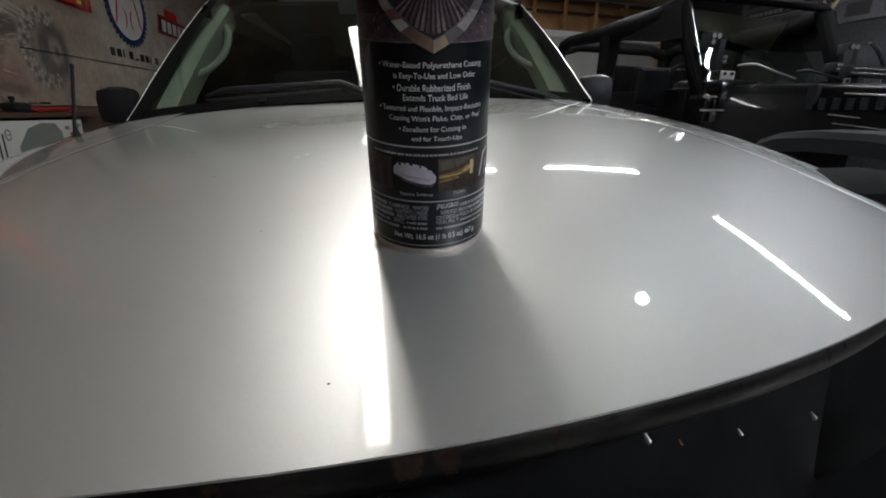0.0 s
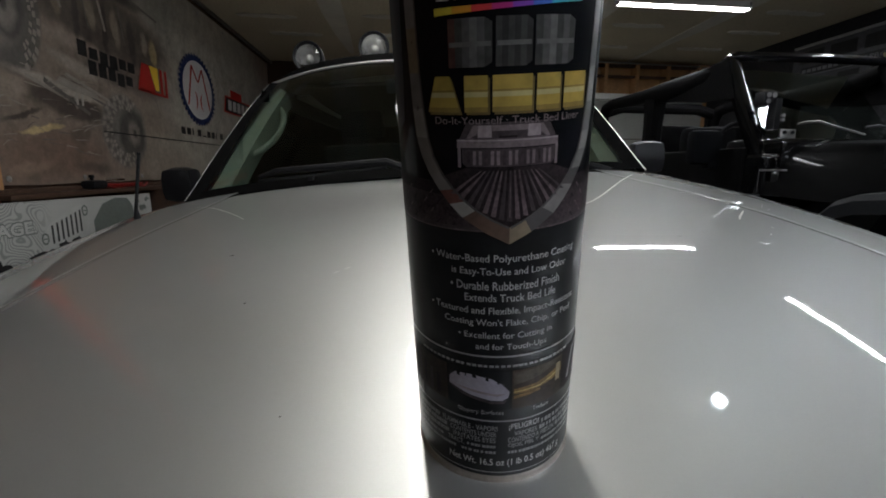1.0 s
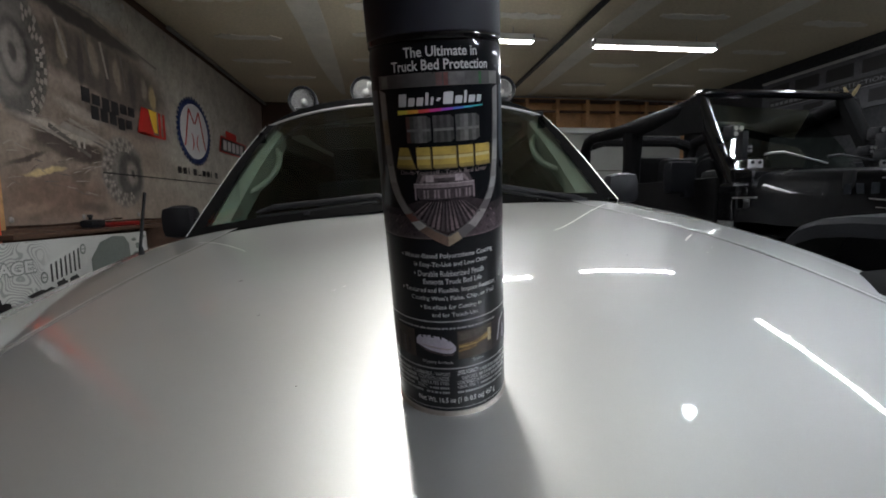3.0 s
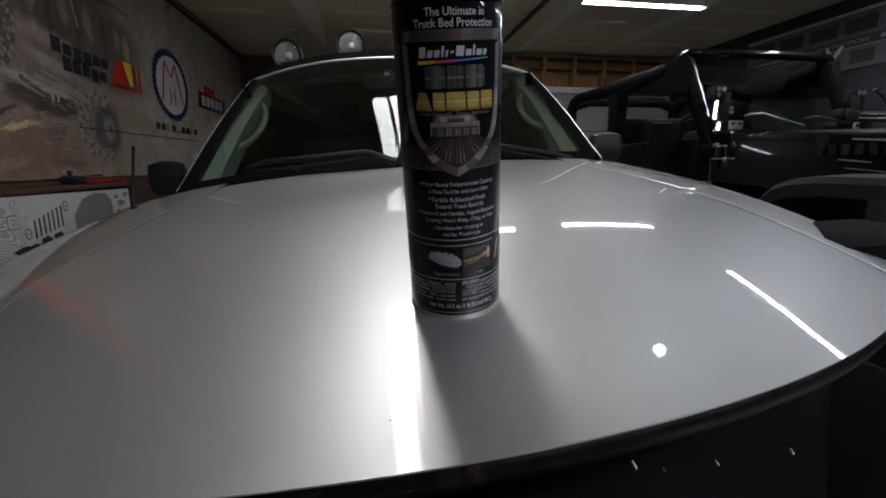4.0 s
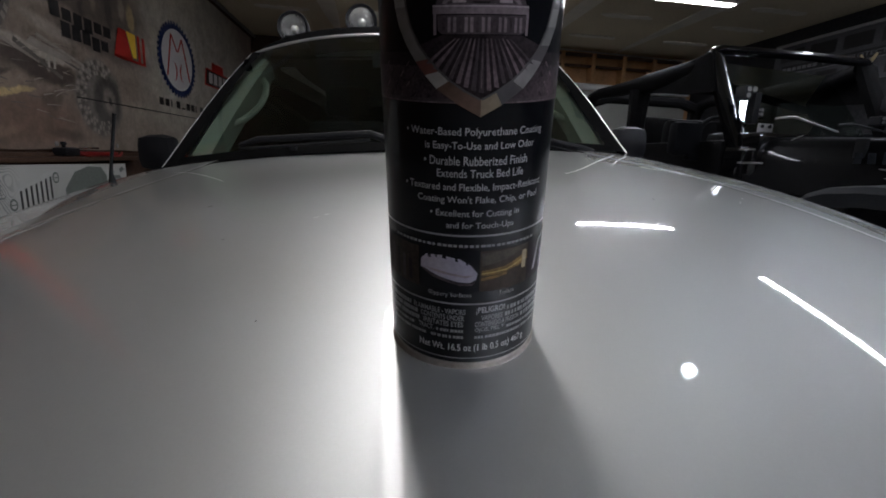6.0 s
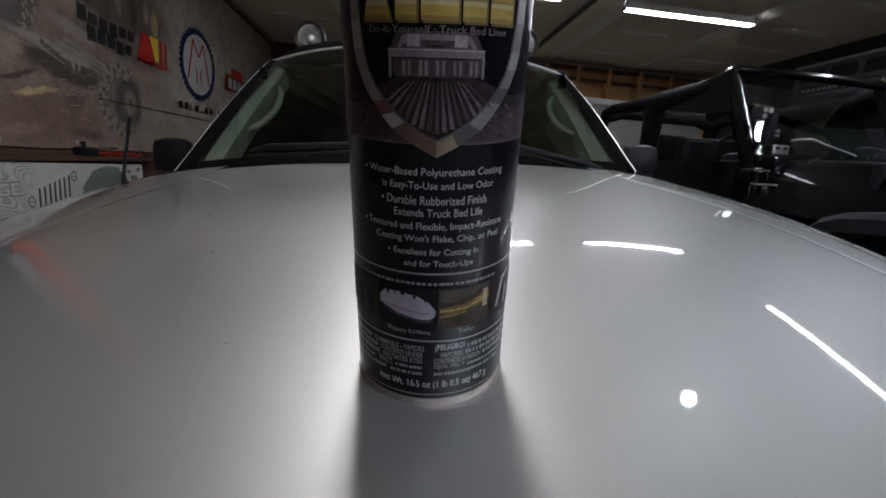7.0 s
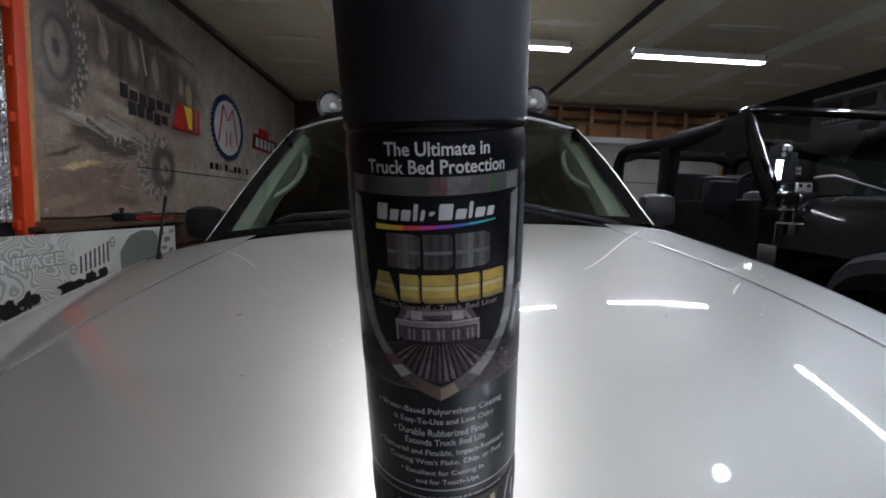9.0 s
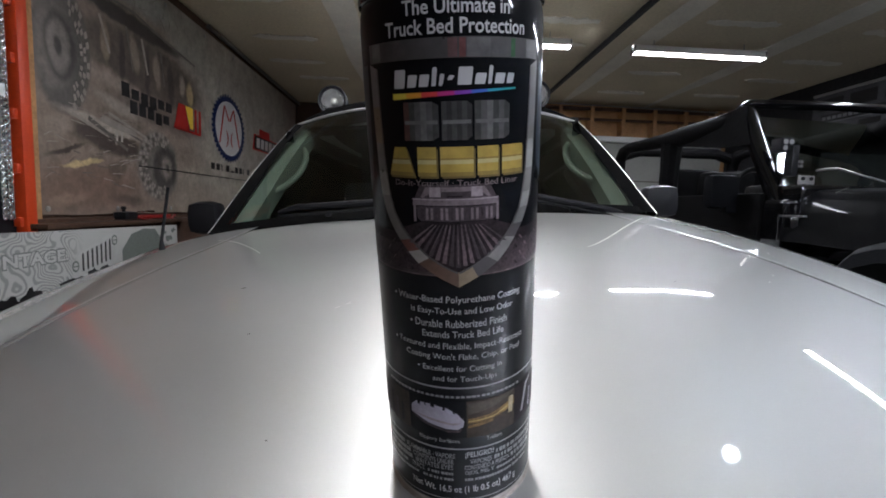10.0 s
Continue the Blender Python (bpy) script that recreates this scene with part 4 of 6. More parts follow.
for h0, h1 in ((65.9, 66.6), (36.6, 37.3), (10.4, 10.8)):
    can_patch("rule", rect(-82, 82, h0, h1), ink_grey, "thin grey rule", 0.0004)
for k in range(30):
    a = -62 + 3.5 * k
    can_patch("small_print", rect(a, a + random.uniform(1.9, 3.1), 61.6, 62.6), ink_grey if 4 < k < 10 else ink_fine, "", 0.0004)
can_patch("photo", rect(-80, -41, 42.5, 60), ink_brown, "dark brown photo print", 0.0003)
for k in range(5):
    can_patch("photo_shade", rect(-76 + 6.5 * k, -73 + 6.5 * k, 44, 58 - 1.2 * k), mauve_dark if k % 2 else tread_dark, "", 0.00034)
can_patch("photo", rect(-40, 0.5, 42.5, 60), can_black, "photo print", 0.0003)
can_patch("photo", rect(1, 39, 42.5, 60), ink_brown, "photo print", 0.0003)
can_patch("photo", rect(39.6, 80, 42.5, 60), tread_dark, "photo print", 0.0003)
can_patch("boat", [(-39.4, 51.5), (-39, 55.0), (-35, 57.4), (-24, 57.8), (-12, 56.6), (-5, 54.0), (-0.6, 50.6), (-1.4, 48.0), (-5, 46.6), (-13, 46.8), (-26, 48.6), (-36, 51.0)], ink_lilac, "pale lilac boat hull", 0.0004)
can_patch("boat", [(-39, 51.0), (-30, 48.0), (-12, 45.2), (-4, 45.4), (-1.6, 47.2), (-5, 46.2), (-13, 46.4), (-28, 48.9), (-37, 51.3)], ink_mauve, "", 0.00044)
can_patch("boat_shade", [(-38, 52.0), (-26, 50.2), (-8, 48.6), (-2.5, 49.8), (-10, 49.8), (-26, 51.4)], mauve_pale, "", 0.00043)
for a, h, w in ((-34, 57.0, 2.6), (-28.5, 57.4, 1.2), (-24, 57.2, 3.2), (-15.5, 56.3, 2.2), (-8.5, 55.0, 1.6)):
    can_patch("boat_fitting", [(a, h - 0.5), (a + w, h - 0.9), (a + w * 0.8, h + 0.6), (a + 0.4, h + 0.7)], can_black, "", 0.00046)
can_patch("trailer_deck", [(2, 53.5), (20, 55.5), (36, 59.0), (38, 60), (2, 59)], mat("grey brown print", (0.06, 0.05, 0.042), 0.4, 0, 0.6, 160, 600, spec=0.15), "", 0.00036)
can_patch("trailer", [(2, 51.6), (18, 52.6), (33, 55.6), (38, 56.4), (38, 53.0), (30, 51.4), (14, 49.6), (2, 49.4)], ink_tan, "tan trailer print", 0.0004)
can_patch("trailer", [(2, 48.6), (20, 50.0), (20, 48.8), (2, 47.2)], ink_tan, "", 0.00044)
can_patch("trailer_beam", [(2, 50.6), (20, 51.4), (34, 54.2), (34, 53.6), (20, 50.8), (2, 50.0)], mat("bright tan print", (0.42, 0.30, 0.10), 0.4, 0, 0.3, 200, 700), "", 0.00046)
can_patch("trailer_post", rect(32.5, 36.5, 49.6, 57.4), mat("pale tan print", (0.36, 0.29, 0.18), 0.4, 0, 0.3, 200, 700), "", 0.0005)
can_patch("ladder", [(46, 46), (49, 46), (54, 57), (62, 60), (62, 61), (52, 58.5)], ink_grey, "", 0.0004)
can_patch("ladder", [(58, 45), (60, 45), (61.5, 54), (59.5, 54)], ink_lilac, "", 0.0004)
can_text("Slippery Surfaces", -33.6, -4, 39.6, 42.0, ink_grey, 0.0)
can_text("Trailers", 14.9, 27, 40.0, 41.9, ink_grey, 0.0)
WARN = [
    (("FLAMMABLE - VAPORS", -46, -7.6), ("¡PELIGRO!", -0.4, 20.4)),
    (("CONTENTS UNDER", -40, -8.5), ("VAPORES", 3, 19)),
    (("IRRITATES EYES", -38, -9), ("CONTENIDO A PRESION", -1, 34)),
    (("TRACT.", -42, -30), ("OJOS, PIEL Y", -1, 21)),
    ((None, -34, -34), (None, -3, -3)),
]
for row, pair in enumerate(WARN):
    h = 32.2 - row * 2.95
    for col, (text, a0, a1) in enumerate(pair):
        if text:
            tall = 3.4 if text[0] == "¡" else 2.5
            can_text(text, a0, a1, h - 0.2, h - 0.2 + tall, ink_text if tall > 3 else ink_fine, 0.016)
        runs = ((-70, a0 - 2), (a1 + 2, -8)) if col == 0 else ((a1 + 2, 64 - 2 * row),)
        for r0, r1 in runs:
            a = r0
            while a < r1 - 1.5:
                w = random.uniform(1.2, 2.6)
                can_patch("warning_bar", rect(a, min(a + w, r1), h, h + (2.0 if row < 3 else 1.3)), ink_fine, "", 0.0004)
                a += w + (0.45 if random.random() < 0.7 else 1.3)
can_text("Net Wt. 16.5 oz (1 lb 0.5 oz) 467 g", -41.4, 40.8, 13.3, 17.7, ink_head, 0.010)

# ---- the west wall: printed banner, poster board, orange rack, tools ----


def wall_m(x):
    """Turns a plate drawn in (y, z) to stand on the plane at x, facing east."""
    return Matrix(((0, 0, 1, x), (1, 0, 0, 0), (0, 1, 0, 0), (0, 0, 0, 1)))


def print_mat(name, cols, scale=1.6, warp=2.0, rough=0.42):
    m = bpy.data.materials.new(name)
    m.use_nodes = True
    nt = m.node_tree
    b = nt.nodes["Principled BSDF"]
    co, n1, n2, ramp, mix = (nt.nodes.new(k) for k in ("ShaderNodeTexCoord", "ShaderNodeTexNoise", "ShaderNodeTexNoise", "ShaderNodeValToRGB", "ShaderNodeMix"))
    n1.inputs["Scale"].default_value, n1.inputs["Detail"].default_value, n1.inputs["Distortion"].default_value = scale, 8, warp
    n1.inputs["Roughness"].default_value = 0.62
    n2.inputs["Scale"].default_value, n2.inputs["Detail"].default_value = scale * 14, 4
    for n in (n1, n2):
        nt.links.new(co.outputs["Object"], n.inputs["Vector"])
    mix.inputs[0].default_value = 0.22
    nt.links.new(n1.outputs["Fac"], mix.inputs[2])
    nt.links.new(n2.outputs["Fac"], mix.inputs[3])
    nt.links.new(mix.outputs[0], ramp.inputs[0])
    el = ramp.color_ramp.elements
    el[0].position, el[0].color = 0.30, (*cols[0], 1)
    el[1].position, el[1].color = 0.72, (*cols[-1], 1)
    for k, c in enumerate(cols[1:-1]):
        e = el.new(lerp(0.30, 0.72, (k + 1) / (len(cols) - 1)))
        e.color = (*c, 1)
    nt.links.new(ramp.outputs[0], b.inputs["Base Color"])
    b.inputs["Roughness"].default_value = rough
    return m


darkprint = print_mat("dark print", [(0.07, 0.05, 0.045), (0.15, 0.115, 0.095), (0.26, 0.21, 0.175)], 3.0)
paleprint = print_mat("pale sky print", [(0.30, 0.26, 0.225), (0.41, 0.375, 0.335), (0.51, 0.48, 0.44)], 1.2)
ink_black = mat("black ink", (0.012, 0.011, 0.012), 0.45, 0, 0.1)
ink_red = mat("red ink", (0.42, 0.02, 0.016), 0.45, 0, 0.1)
ink_yellow = mat("yellow ink", (0.75, 0.50, 0.04), 0.45, 0, 0.1)
ink_blue = mat("navy ink", (0.012, 0.025, 0.09), 0.45, 0, 0.1)
ink_paper = mat("grey white ink", (0.48, 0.46, 0.45), 0.45, 0, 0.06)


def trail_print(name, base, shapes):
    """A misty photo print: soft ellipses of colour laid over one another, their edges broken up, with fine grain."""
    m = bpy.data.materials.new(name)
    m.use_nodes = True
    nt = m.node_tree
    b = nt.nodes["Principled BSDF"]

    def node(kind, **values):
        n = nt.nodes.new(kind)
        for key, v in values.items():
            n.inputs[key].default_value = v
        return n

    co = node("ShaderNodeTexCoord")
    n1, n2 = node("ShaderNodeTexNoise", Scale=7.0, Detail=7.0, Roughness=0.65), node("ShaderNodeTexNoise", Scale=30.0, Detail=8.0, Roughness=0.75)
    shift, warp, place = node("ShaderNodeVectorMath"), node("ShaderNodeVectorMath"), node("ShaderNodeVectorMath")
    shift.operation, warp.operation = "SUBTRACT", "SCALE"
    shift.inputs[1].default_value = (0.5, 0.5, 0.5)
    warp.inputs["Scale"].default_value = 0.075
    for n in (n1, n2):
        nt.links.new(co.outputs["Object"], n.inputs["Vector"])
    nt.links.new(n1.outputs["Color"], shift.inputs[0])
    nt.links.new(shift.outputs[0], warp.inputs[0])
    nt.links.new(co.outputs["Object"], place.inputs[0])
    nt.links.new(warp.outputs[0], place.inputs[1])
    last = None
    for y, z, ry, rz, deg, colour, soft, amount in shapes:
        mp, ln, fade, mix = node("ShaderNodeMapping"), node("ShaderNodeVectorMath"), node("ShaderNodeMapRange"), node("ShaderNodeMix")
        mp.vector_type = "TEXTURE"
        mp.inputs["Location"].default_value = (0, y, z)
        mp.inputs["Rotation"].default_value = (radians(deg), 0, 0)
        mp.inputs["Scale"].default_value = (1000, ry, rz)
        ln.operation = "LENGTH"
        fade.interpolation_type = "SMOOTHSTEP"
        for key, v in (("From Min", 1 - soft), ("From Max", 1 + soft), ("To Min", amount), ("To Max", 0.0)):
            fade.inputs[key].default_value = v
        mix.data_type = "RGBA"
        nt.links.new(place.outputs[0], mp.inputs["Vector"])
        nt.links.new(mp.outputs[0], ln.inputs[0])
        nt.links.new(ln.outputs["Value"], fade.inputs["Value"])
        nt.links.new(fade.outputs[0], mix.inputs[0])
        if last is None:
            mix.inputs[6].default_value = (*base, 1)
        else:
            nt.links.new(last, mix.inputs[6])
        mix.inputs[7].default_value = (*colour, 1)
        last = mix.outputs[2]
    add, span, tint = node("ShaderNodeMath"), node("ShaderNodeMapRange"), node("ShaderNodeVectorMath")
    nt.links.new(n1.outputs["Fac"], add.inputs[0])
    nt.links.new(n2.outputs["Fac"], add.inputs[1])
    for key, v in (("From Min", 0.68), ("From Max", 1.34), ("To Min", 0.58), ("To Max", 1.36)):
        span.inputs[key].default_value = v
    tint.operation = "SCALE"
    nt.links.new(add.outputs[0], span.inputs["Value"])
    nt.links.new(last, tint.inputs[0])
    nt.links.new(span.outputs[0], tint.inputs["Scale"])
    nt.links.new(tint.outputs[0], b.inputs["Base Color"])
    b.inputs["Roughness"].default_value = 0.42
    return m


TRAIL = [
    (5.3, 1.95, 1.35, 0.85, 0, (0.35, 0.315, 0.265), 0.25, 1.0),
    (4.6, 1.20, 0.9, 0.22, 0, (0.33, 0.295, 0.245), 0.4, 0.8),
    (3.1, 2.52, 0.60, 0.13, -5, (0.27, 0.265, 0.24), 0.3, 0.9),
    (3.95, 2.42, 0.35, 0.22, 0, (0.29, 0.275, 0.235), 0.4, 0.8),
    (2.50, 2.45, 0.20, 0.16, 0, (0.13, 0.115, 0.08), 0.5, 0.9),
    (3.42, 2.04, 0.70, 0.20, -3, (0.095, 0.072, 0.060), 0.25, 0.92),
    (3.18, 2.285, 0.60, 0.055, -2, (0.035, 0.028, 0.025), 0.3, 1.0),
    (2.86, 2.33, 0.24, 0.018, 16, (0.03, 0.025, 0.022), 0.5, 1.0),
    (2.95, 2.08, 0.035, 0.10, 0, (0.27, 0.22, 0.155), 0.35, 0.85),
    (3.10, 2.02, 0.025, 0.14, 0, (0.05, 0.04, 0.035), 0.4, 0.9),
    (3.22, 2.09, 0.04, 0.11, 8, (0.26, 0.215, 0.16), 0.35, 0.85),
    (3.36, 2.02, 0.025, 0.15, 0, (0.05, 0.04, 0.035), 0.4, 0.9),
    (3.47, 2.06, 0.04, 0.12, 8, (0.26, 0.215, 0.16), 0.35, 0.85),
    (3.66, 2.00, 0.04, 0.15, 4, (0.05, 0.042, 0.037), 0.4, 0.9),
    (3.82, 2.04, 0.035, 0.08, 4, (0.28, 0.24, 0.19), 0.4, 0.85),
    (3.93, 2.00, 0.05, 0.09, 8, (0.38, 0.29, 0.15), 0.35, 0.9),
    (3.05, 1.86, 0.28, 0.05, -6, (0.34, 0.27, 0.22), 0.5, 0.7),
    (3.55, 1.74, 0.55, 0.085, -3, (0.13, 0.10, 0.085), 0.4, 0.8),
    (3.05, 1.72, 0.20, 0.035, -12, (0.36, 0.30, 0.25), 0.5, 0.8),
    (2.62, 1.93, 0.20, 0.34, 0, (0.11, 0.098, 0.09), 0.12, 0.97),
    (2.56, 1.93, 0.13, 0.23, 0, (0.20, 0.175, 0.155), 0.2, 0.9),
    (2.60, 1.93, 0.105, 0.18, 0, (0.06, 0.052, 0.048), 0.2, 0.95),
    (2.59, 1.93, 0.075, 0.13, 0, (0.26, 0.23, 0.205), 0.25, 0.9),
    (2.59, 1.93, 0.025, 0.045, 0, (0.06, 0.052, 0.048), 0.4, 0.9),
    (2.97, 1.49, 0.34, 0.065, -7, (0.07, 0.05, 0.042), 0.35, 0.95),
    (2.95, 1.575, 0.36, 0.030, -7, (0.40, 0.34, 0.29), 0.35, 0.95),
    (3.02, 1.52, 0.018, 0.04, -7, (0.42, 0.38, 0.33), 0.4, 0.9),
    (2.57, 1.52, 0.10, 0.05, 10, (0.34, 0.27, 0.22), 0.5, 0.8),
    (2.80, 1.20, 0.42, 0.14, 3, (0.19, 0.12, 0.09), 0.5, 0.85),
    (2.62, 1.40, 0.13, 0.012, 20, (0.06, 0.042, 0.034), 0.5, 0.9),
    (3.02, 1.33, 0.09, 0.05, 20, (0.10, 0.07, 0.055), 0.5, 0.8),
    (2.62, 1.13, 0.12, 0.03, 8, (0.32, 0.23, 0.17), 0.5, 0.8),
    (3.12, 1.13, 0.14, 0.03, -6, (0.09, 0.062, 0.05), 0.5, 0.8),
    (3.95, 1.19, 0.45, 0.11, 0, (0.27, 0.215, 0.175), 0.5, 0.7),
    (3.47, 1.385, 0.25, 0.245, 0, (0.19, 0.168, 0.148), 0.1, 1.0),
    (3.55, 1.375, 0.15, 0.165, 0, (0.075, 0.066, 0.06), 0.2, 0.97),
    (3.57, 1.375, 0.070, 0.085, 0, (0.20, 0.17, 0.145), 0.35, 0.85),
    (3.58, 1.375, 0.02, 0.03, 0, (0.05, 0.043, 0.038), 0.4, 0.85),
    (2.74, 1.345, 0.15, 0.018, 13, (0.52, 0.39, 0.20), 0.35, 1.0),
]
trailprint = trail_print("muddy trail photo print", (0.25, 0.195, 0.155), TRAIL)
XB = WL + 0.012
banner = thing("banner", None, "large muddy off-road photo banner screwed to the timber wall", "banner")
Y0, Y1, Z0, Z1 = 2.43, 7.05, 1.05, 2.62
bm = bmesh.new()
rows = []
for j in range(13):
    rows.append([Vector((XB + 0.0018 * math.sin(9 * lerp(Y0, Y1, i / 40)) * math.cos(5 * j / 12) + 0.003, lerp(Y0, Y1, i / 40), lerp(Z0, Z1, j / 12) - 0.006 * math.sin(math.pi * i / 5) ** 2 * (j == 0))) for i in range(41)])
sheet(bm, rows, 0.003, Vector((-1, 0, 0)))
part("print_sheet", bm, trailprint, banner, "brown grey muddy trail print")
for k, y in enumerate((2.47, 3.0, 3.6, 4.2, 4.8, 5.4, 6.0, 7.0)):
    for z in (Z0 + 0.03, Z1 - 0.05):
        bm = bmesh.new()
        lathe(bm, [(0.016, 0), (0.016, 0.003), (0.009, 0.006)], 14, wall_m(XB + 0.006) @ Matrix.Translation((y, z, 0)))
        part("screw", bm, grey_metal, banner)


def on_banner(name, outline, material, label="", layer=1, x=None, parent=None):
    bm = bmesh.new()
    plate(bm, outline, 0, 0.0005, wall_m((XB + 0.005 if x is None else x) + 0.0006 * layer))
    return part(name, bm, material, parent or banner, label, smooth=False)


def ring(cy, cz, ry, rz, n=40, a0=0.0, a1=360.0):
    return [(cy + ry * math.cos(radians(lerp(a0, a1, k / n))), cz + rz * math.sin(radians(lerp(a0, a1, k / n)))) for k in range(n if a1 - a0 >= 360 else n + 1)]


tread_tones = [print_mat("tread print", c, 9.0) for c in ([(0.22, 0.19, 0.16), (0.30, 0.26, 0.225), (0.36, 0.32, 0.28)], [(0.09, 0.075, 0.068), (0.13, 0.11, 0.10), (0.17, 0.15, 0.135)])]


def printed_tread(cy, cz, ry, rz, a0, a1, n, layer):
    """Two staggered rows of knobs round part of a printed tyre."""
    for k in range(n):
        for row, (r0, r1) in enumerate(((0.62, 0.72), (0.75, 0.86), (0.88, 1.0))):
            a = radians(lerp(a0, a1, (k + 0.5 * (row % 2)) / n))
            d = radians(a1 - a0) / n * 0.36
            on_banner("tread_print", [(cy + ry * r * math.cos(a + e), cz + rz * r * math.sin(a + e)) for r, e in ((r0, -d), (r1, -d * 0.7), (r1, d), (r0, d * 0.8))], tread_tones[(k + row) % 3 == 0], "", layer)


printed_tread(3.47, 1.385, 0.245, 0.24, 60, 300, 26, 4)
printed_tread(2.62, 1.93, 0.19, 0.33, -70, 75, 14, 4)
twigs = random.Random(5)
for k in range(14):
    y, z = twigs.uniform(2.75, 3.75), twigs.uniform(2.42, 2.57)
    dy, dz = twigs.uniform(-0.12, 0.12), twigs.uniform(-0.10, -0.03)
    on_banner("twig_print", [(y, z), (y + 0.006, z), (y + dy * 0.5 + 0.02, z + dz * 0.5), (y + dy, z + dz), (y + dy * 0.5 + 0.014, z + dz * 0.5)], darkprint, "", 3)
# dry grass and broken timber in the printed mud
for k in range(46):
    y, z = twigs.uniform(2.46, 3.15), twigs.uniform(1.22, 1.66)
    dy, dz = twigs.uniform(0.04, 0.16), twigs.uniform(-0.035, 0.035)
    w = twigs.uniform(0.0015, 0.0035)
    on_banner("grass_print", [(y, z - w), (y + dy * 0.5, z + dz * 0.7 - w), (y + dy, z + dz), (y + dy * 0.5, z + dz * 0.7 + w), (y, z + w)], tread_tones[0] if k % 3 else tread_tones[1], "", 3)
for ya, za, yb, zb, w, tone in ((2.78, 1.60, 3.12, 1.46, 0.014, 1), (2.95, 1.66, 3.35, 1.56, 0.010, 0), (3.02, 1.60, 3.40, 1.50, 0.008, 1), (2.90, 2.22, 2.98, 2.02, 0.012, 0), (3.14, 2.24, 3.20, 1.98, 0.010, 1), (3.30, 2.22, 3.36, 2.00, 0.012, 0), (3.52, 2.20, 3.56, 1.98, 0.010, 1), (2.66, 1.60, 2.95, 1.52, 0.010, 0)):
    d = Vector((za - zb, yb - ya)).normalized() * w
    on_banner("plank_print", [(ya - d.x, za - d.y), (yb - d.x, zb - d.y), (yb + d.x * 0.6, zb + d.y * 0.6), (ya + d.x, za + d.y)], tread_tones[tone], "", 2)
ROOF = [(2.64, 2.21), (2.72, 2.335), (3.0, 2.35), (3.235, 2.358), (3.543, 2.307), (4.013, 2.255)]
for (ya, za), (yb, zb) in zip(ROOF, ROOF[1:]):
    n = Vector((za - zb, yb - ya)).normalized() * 0.008
    on_banner("roof_print", [(ya - n.x, za - n.y), (yb - n.x, zb - n.y), (yb + n.x, zb + n.y), (ya + n.x, za + n.y)], tread_tones[1], "", 5)
on_banner("bumper_print", [(2.86, 1.60), (2.90, 1.64), (3.20, 1.585), (3.22, 1.555), (3.02, 1.57)], tread_tones[0], "", 5)
for ya in (3.005, 3.05):
    on_banner("bumper_mark", [(ya, 1.50), (ya + 0.018, 1.50), (ya + 0.022, 1.565), (ya + 0.004, 1.57)], paleprint, "", 6)
on_banner("print_line", [(3.22, 1.362), (5.2, 1.372), (5.2, 1.380), (3.22, 1.370)], ink_black, "thin dark line", 8)
# maker's marks as plain shapes in their colours
for row, (ya, yb, za, zb, n) in enumerate(((3.07, 3.66, 1.795, 1.885, 6), (3.15, 3.62, 1.700, 1.785, 5))):
    for k in range(n):
        a, b = lerp(ya, yb, k / n), lerp(ya, yb, (k + 0.80) / n)
        top = zb if k == 0 or (row == 1 and k in (1, 2)) else lerp(za, zb, 0.74)
        low = za - (0.02 if (row == 0 and k in (2, 3)) or (row == 1 and k == 3) else 0)
        on_banner("mark_bar", [(a, low), (b, low), (b, top), (a, top)], ink_black, "", 9)
on_banner("flag_mark", [(3.67, 1.70), (3.74, 1.90), (3.83, 1.90), (3.90, 1.72), (3.90, 1.70)], ink_red, "red flag shape", 9)
on_banner("flag_mark", [(3.84, 1.90), (3.96, 1.90), (3.96, 1.73), (3.91, 1.73)], ink_yellow, "yellow flag shape", 9)
for a in (3.985, 4.055):
    on_banner("flag_mark", [(a, 1.71), (a + 0.035, 1.71), (a + 0.035, 1.90), (a, 1.90)], ink_red, "", 9)
on_banner("flag_mark", [(3.67, 1.695), (4.09, 1.695), (4.09, 1.712), (3.67, 1.712)], ink_red, "", 9)
GY, GZ, GA, GB = 4.67, 1.855, 0.38, 0.325
teeth = []
for k in range(40):
    for f, r in ((0.0, 0.92), (0.25, 1.0), (0.55, 1.0), (0.8, 0.92)):
        a = 2 * math.pi * (k + f) / 40
        teeth.append((GY + GA * r * math.cos(a), GZ + GB * r * math.sin(a)))
on_banner("gear_mark", teeth, ink_blue, "navy blue toothed ring", 9)
on_banner("gear_mark", ring(GY, GZ, GA * 0.80, GB * 0.80), ink_paper, "", 10)
for pts in ([(4.45, 1.70), (4.56, 2.06)], [(4.56, 2.06), (4.66, 1.93)], [(4.68, 1.93), (4.77, 2.06)], [(4.77, 2.06), (4.90, 1.70)]):
    (a, b), (c, d) = pts
    on_banner("gear_stroke", [(a - 0.013, b), (a + 0.013, b), (c + 0.013, d), (c - 0.013, d)], ink_red, "", 11)
for s in (-1, 1):
    arc = [(4.67 + s * (0.10 - 0.075 * math.cos(radians(a))), 1.755 + 0.085 * math.sin(radians(a))) for a in range(-70, 71, 14)]
    arc += [(4.67 + s * (0.10 - 0.052 * math.cos(radians(a))), 1.755 + 0.085 * math.sin(radians(a))) for a in range(70, -71, -14)]
    on_banner("gear_stroke", arc, ink_red, "", 11)
